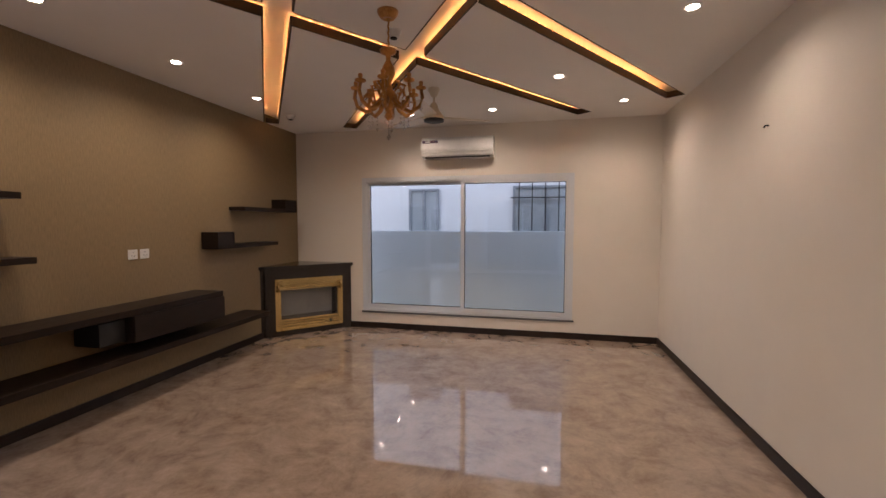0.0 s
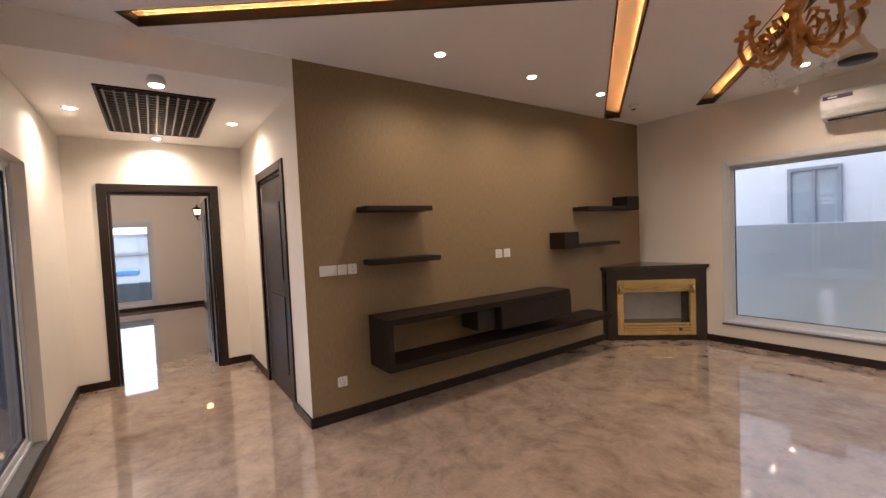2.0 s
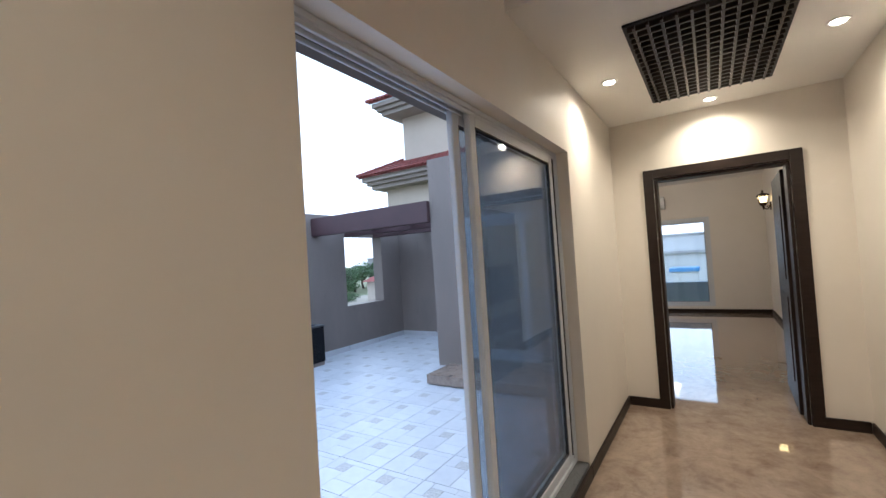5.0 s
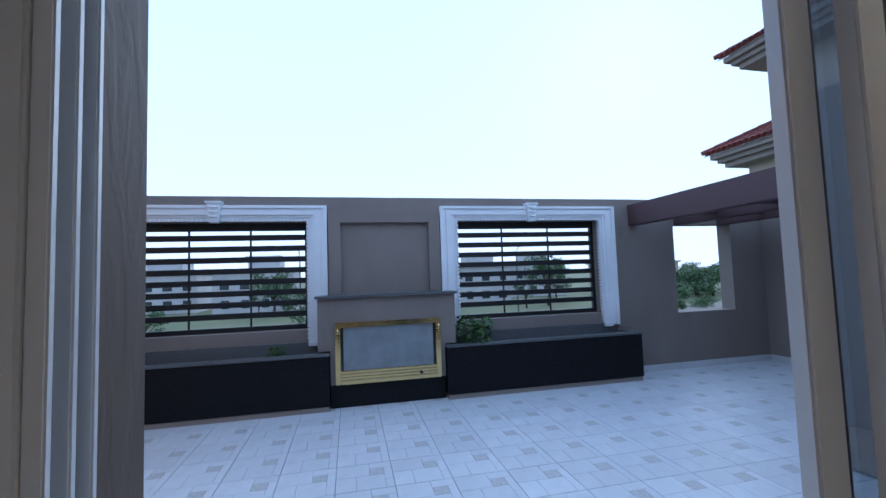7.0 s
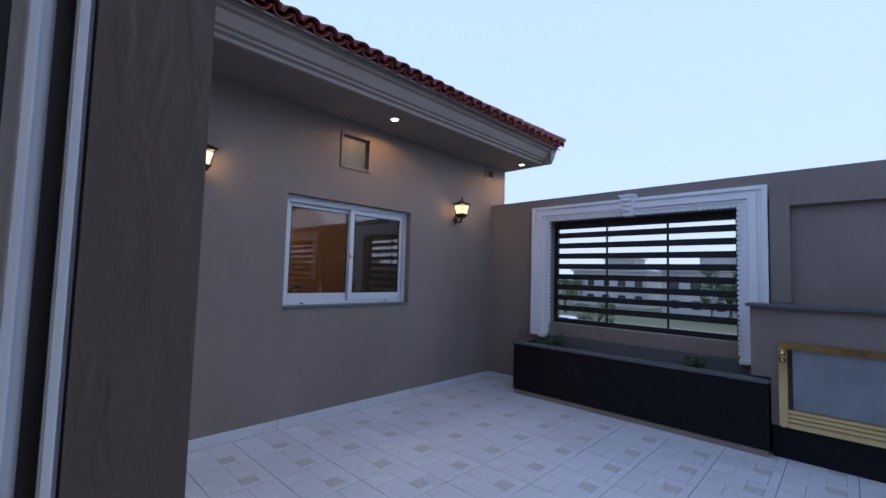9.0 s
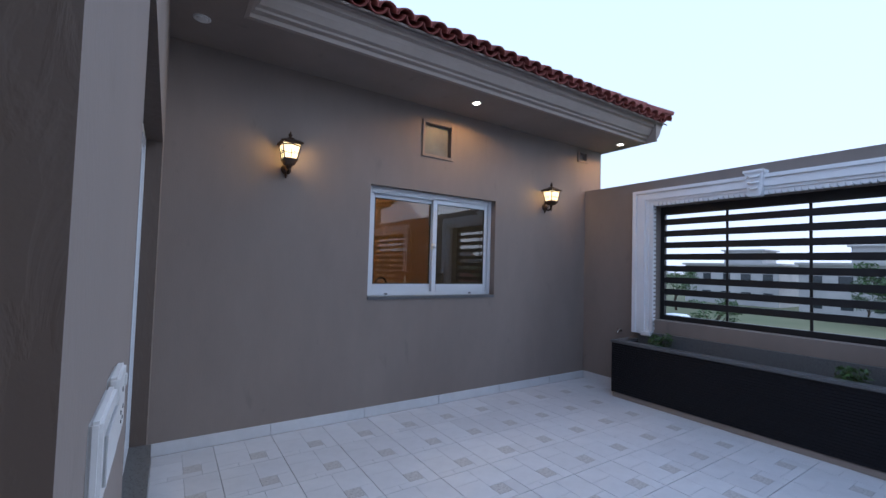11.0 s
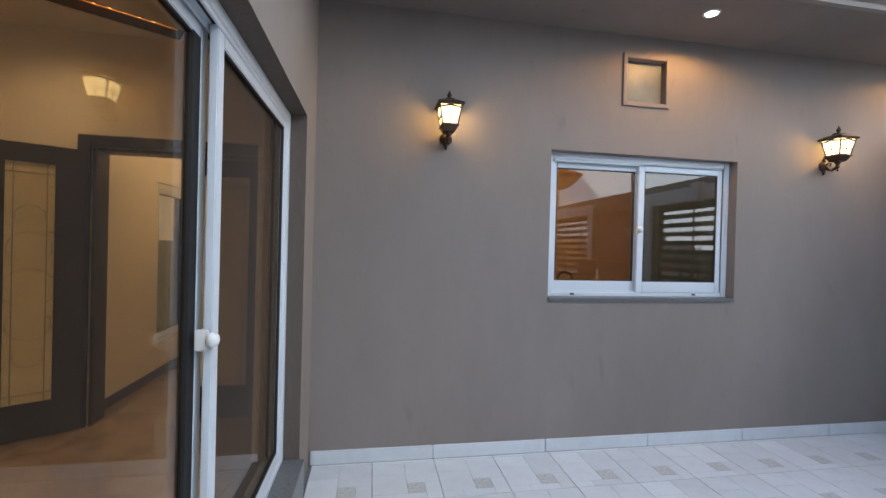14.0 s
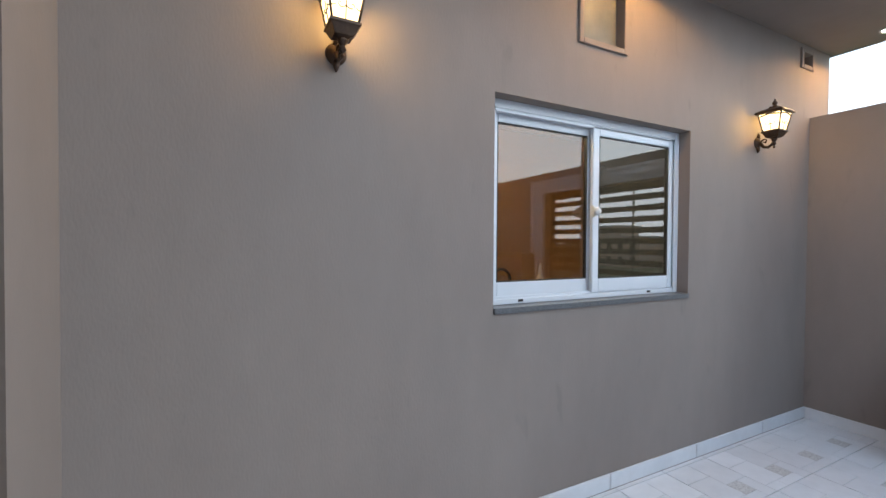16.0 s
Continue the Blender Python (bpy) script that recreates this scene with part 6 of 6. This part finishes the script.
def bush(x, y, r, h, seed):
    rg = random.Random(seed)
    ob = thing("bush", (x, y, GZ), "dense rounded green bush beyond the boundary", "bush", "bushes beyond the boundary")
    bm = bmesh.new()
    for k in range(16):
        a, q = rg.uniform(0, 6.283), r * math.sqrt(rg.random()) * 0.75
        c = Vector((q * math.cos(a), q * math.sin(a), h * rg.uniform(0.15, 0.8) * (1 - 0.4 * q / r)))
        leaf_clump(bm, c, r * rg.uniform(0.25, 0.4), 60, r * 0.08, rg, 0.8)
    part("foliage", bm, M_LEAF, ob)


for k, (x, y, r, h) in enumerate(((-40.5, -47.0, 1.7, 1.5), (-44.8, -47.4, 1.5, 1.3), (-47.8, -49.2, 1.4, 1.2), (-52.0, -60.5, 3.2, 3.4), (-60.0, -62.0, 3.0, 3.2))):
    bush(x, y, r, h, k)


def street_lamp(x, y):
    ob = thing("street_lamp", (x, y, GZ), "grey steel street lamp beside the road", "street lamp", "street lamps")
    part("pole", add_tube(bmesh.new(), [(0, 0, 0), (0, 0, 7.5), (0, 0.4, 8.2), (0, 1.4, 8.5)], [0.09, 0.06, 0.05, 0.04], 8), M_GRANITE, ob)
    part("lamp_head", box(-0.12, 0.12, 1.3, 2.0, 8.44, 8.56, bevel=0.03), M_GRANITE, ob)


for x in (-64, -18, 6, 30):
    street_lamp(x, -45.5)


def car(x, y, turn):
    ob = thing("car", (x, y, GZ + 0.02), "white parked saloon car on the road", "car", turn=turn)
    bm = bmesh.new()
    add_prism(bm, [(-2.15, 0.30), (2.15, 0.30), (2.15, 0.75), (1.2, 0.88), (0.55, 1.42), (-0.9, 1.42), (-1.6, 0.95), (-2.15, 0.88)], Matrix(((1, 0, 0, 0), (0, 0, 1, 0), (0, 1, 0, 0), (0, 0, 0, 1))), -0.85, 0.85)
    bmesh.ops.bevel(bm, geom=bm.edges[:], offset=0.06, segments=2, affect="EDGES")
    part("body", bm, M_STUCCO, ob)
    for s in (-1, 1):
        bm = bmesh.new()
        add_prism(bm, [(-1.35, 0.93), (1.0, 0.93), (0.48, 1.35), (-0.85, 1.35)], Matrix(((1, 0, 0, 0), (0, 0, 1, 0), (0, 1, 0, 0), (0, 0, 0, 1))), min(s * 0.84, s * 0.86), max(s * 0.84, s * 0.86))
        part("side_window", bm, M_PANE, ob)
        for wx in (-1.35, 1.35):
            bm = bmesh.new()
            add_lathe(bm, [(0.18, -0.1), (0.31, -0.1), (0.33, -0.06), (0.33, 0.06), (0.31, 0.1), (0.18, 0.1)], Matrix.Translation((wx, s * 0.78, 0.33)) @ Euler((math.pi / 2, 0, 0)).to_matrix().to_4x4(), 20)
            part("wheel", bm, M_GASKET_AND_VOID, ob, "black tyre")


car(-9.5, -36.5, 0)
car(22.0, -41.0, 180)

# ---- terrace light fittings ----
for x, y, lit in ((4.32, -3.02, True), (4.28, -5.50, True), (4.274, -0.471, False)):
    downlight(x, y, SOF, "soffit downlights", lit, "round white soffit downlight, lit" if lit else "round white soffit downlight, unlit")
    if lit:
        lamp("soffit_lamp", "SPOT", (x, y, SOF - 0.035), 6.0, (1.0, 0.50, 0.15), cone=165, blend=0.25)

# ---- terrace floor tiles ----


CELL = 0.444  # side of one square floor tile
X_LINE, Y_LINE = 4.676, -0.719  # a joint corner of the tile grid
# blocks of one tile turned round a small patterned square: u along -y, v along -x
BLOCKS = [(0.0, 0.51, 0.0, 0.35), (0.0, 0.51, 0.35, 0.85), (0.51, 1.0, 0.0, 0.59), (0.77, 1.0, 0.59, 1.0), (0.0, 0.30, 0.85, 1.0), (0.30, 0.77, 0.85, 1.0), (0.51, 0.77, 0.59, 0.85)]


def tile_cell(clip=None, t=0.010):
    """One floor tile with narrow scored joints; clip (x0, x1, y0, y1) cuts it at a wall."""
    bm = bmesh.new()
    for k, (u0, u1, v0, v1) in enumerate(BLOCKS):
        g = [0.0026 if e in (0.0, 1.0) else 0.0011 for e in (u0, u1, v0, v1)]
        x0, x1 = -v1 * CELL + g[3], -v0 * CELL - g[2]
        y0, y1 = -u1 * CELL + g[1], -u0 * CELL - g[0]
        if clip:
            x0, x1, y0, y1 = max(x0, clip[0]), min(x1, clip[1]), max(y0, clip[2]), min(y1, clip[3])
        e = 0.0012
        if x1 - x0 < 3 * e or y1 - y0 < 3 * e:
            continue
        ring = ((x0, y0), (x1, y0), (x1, y1), (x0, y1))
        lo = [bm.verts.new((x, y, -t)) for x, y in ring]
        mid = [bm.verts.new((x, y, -e)) for x, y in ring]
        hi = [bm.verts.new((x, y, 0)) for x, y in ((x0 + e, y0 + e), (x1 - e, y0 + e), (x1 - e, y1 - e), (x0 + e, y1 - e))]
        faces = [bm.faces.new(hi)]
        for i in range(4):
            j = (i + 1) % 4
            faces += [bm.faces.new((lo[i], lo[j], mid[j], mid[i])), bm.faces.new((mid[i], mid[j], hi[j], hi[i]))]
        if k == 6:
            for f in faces:
                f.material_index = 1
    if not bm.verts:
        bm.free()
        return None
    me = bpy.data.meshes.new("tile")
    bm.to_mesh(me)
    bm.free()
    me.materials.append(M_TILE)
    me.materials.append(M_TILE2)
    return me


TILE = tile_cell()
X_MIN, X_MAX, Y_MIN, Y_MAX = -5.75, WX - 0.014, PY, WY - 0.03
bed = tagged(new("terrace_paving"), "pale grey patterned terrace floor tiles", "pavement", kind="structure")
for i in range(-1, 24):
    for j in range(-1, 11):
        x, y = X_LINE - i * CELL, Y_LINE - j * CELL
        if x < BX and y > -2.3:
            continue
        whole = x <= X_MAX and x - CELL >= X_MIN and y <= Y_MAX and y - CELL >= Y_MIN
        me = TILE if whole else tile_cell((X_MIN - x, X_MAX - x, Y_MIN - y, Y_MAX - y))
        if me is None:
            continue
        t = new("tile", me)
        t.parent = bed
        t.matrix_local = pose(x, y, ZT)
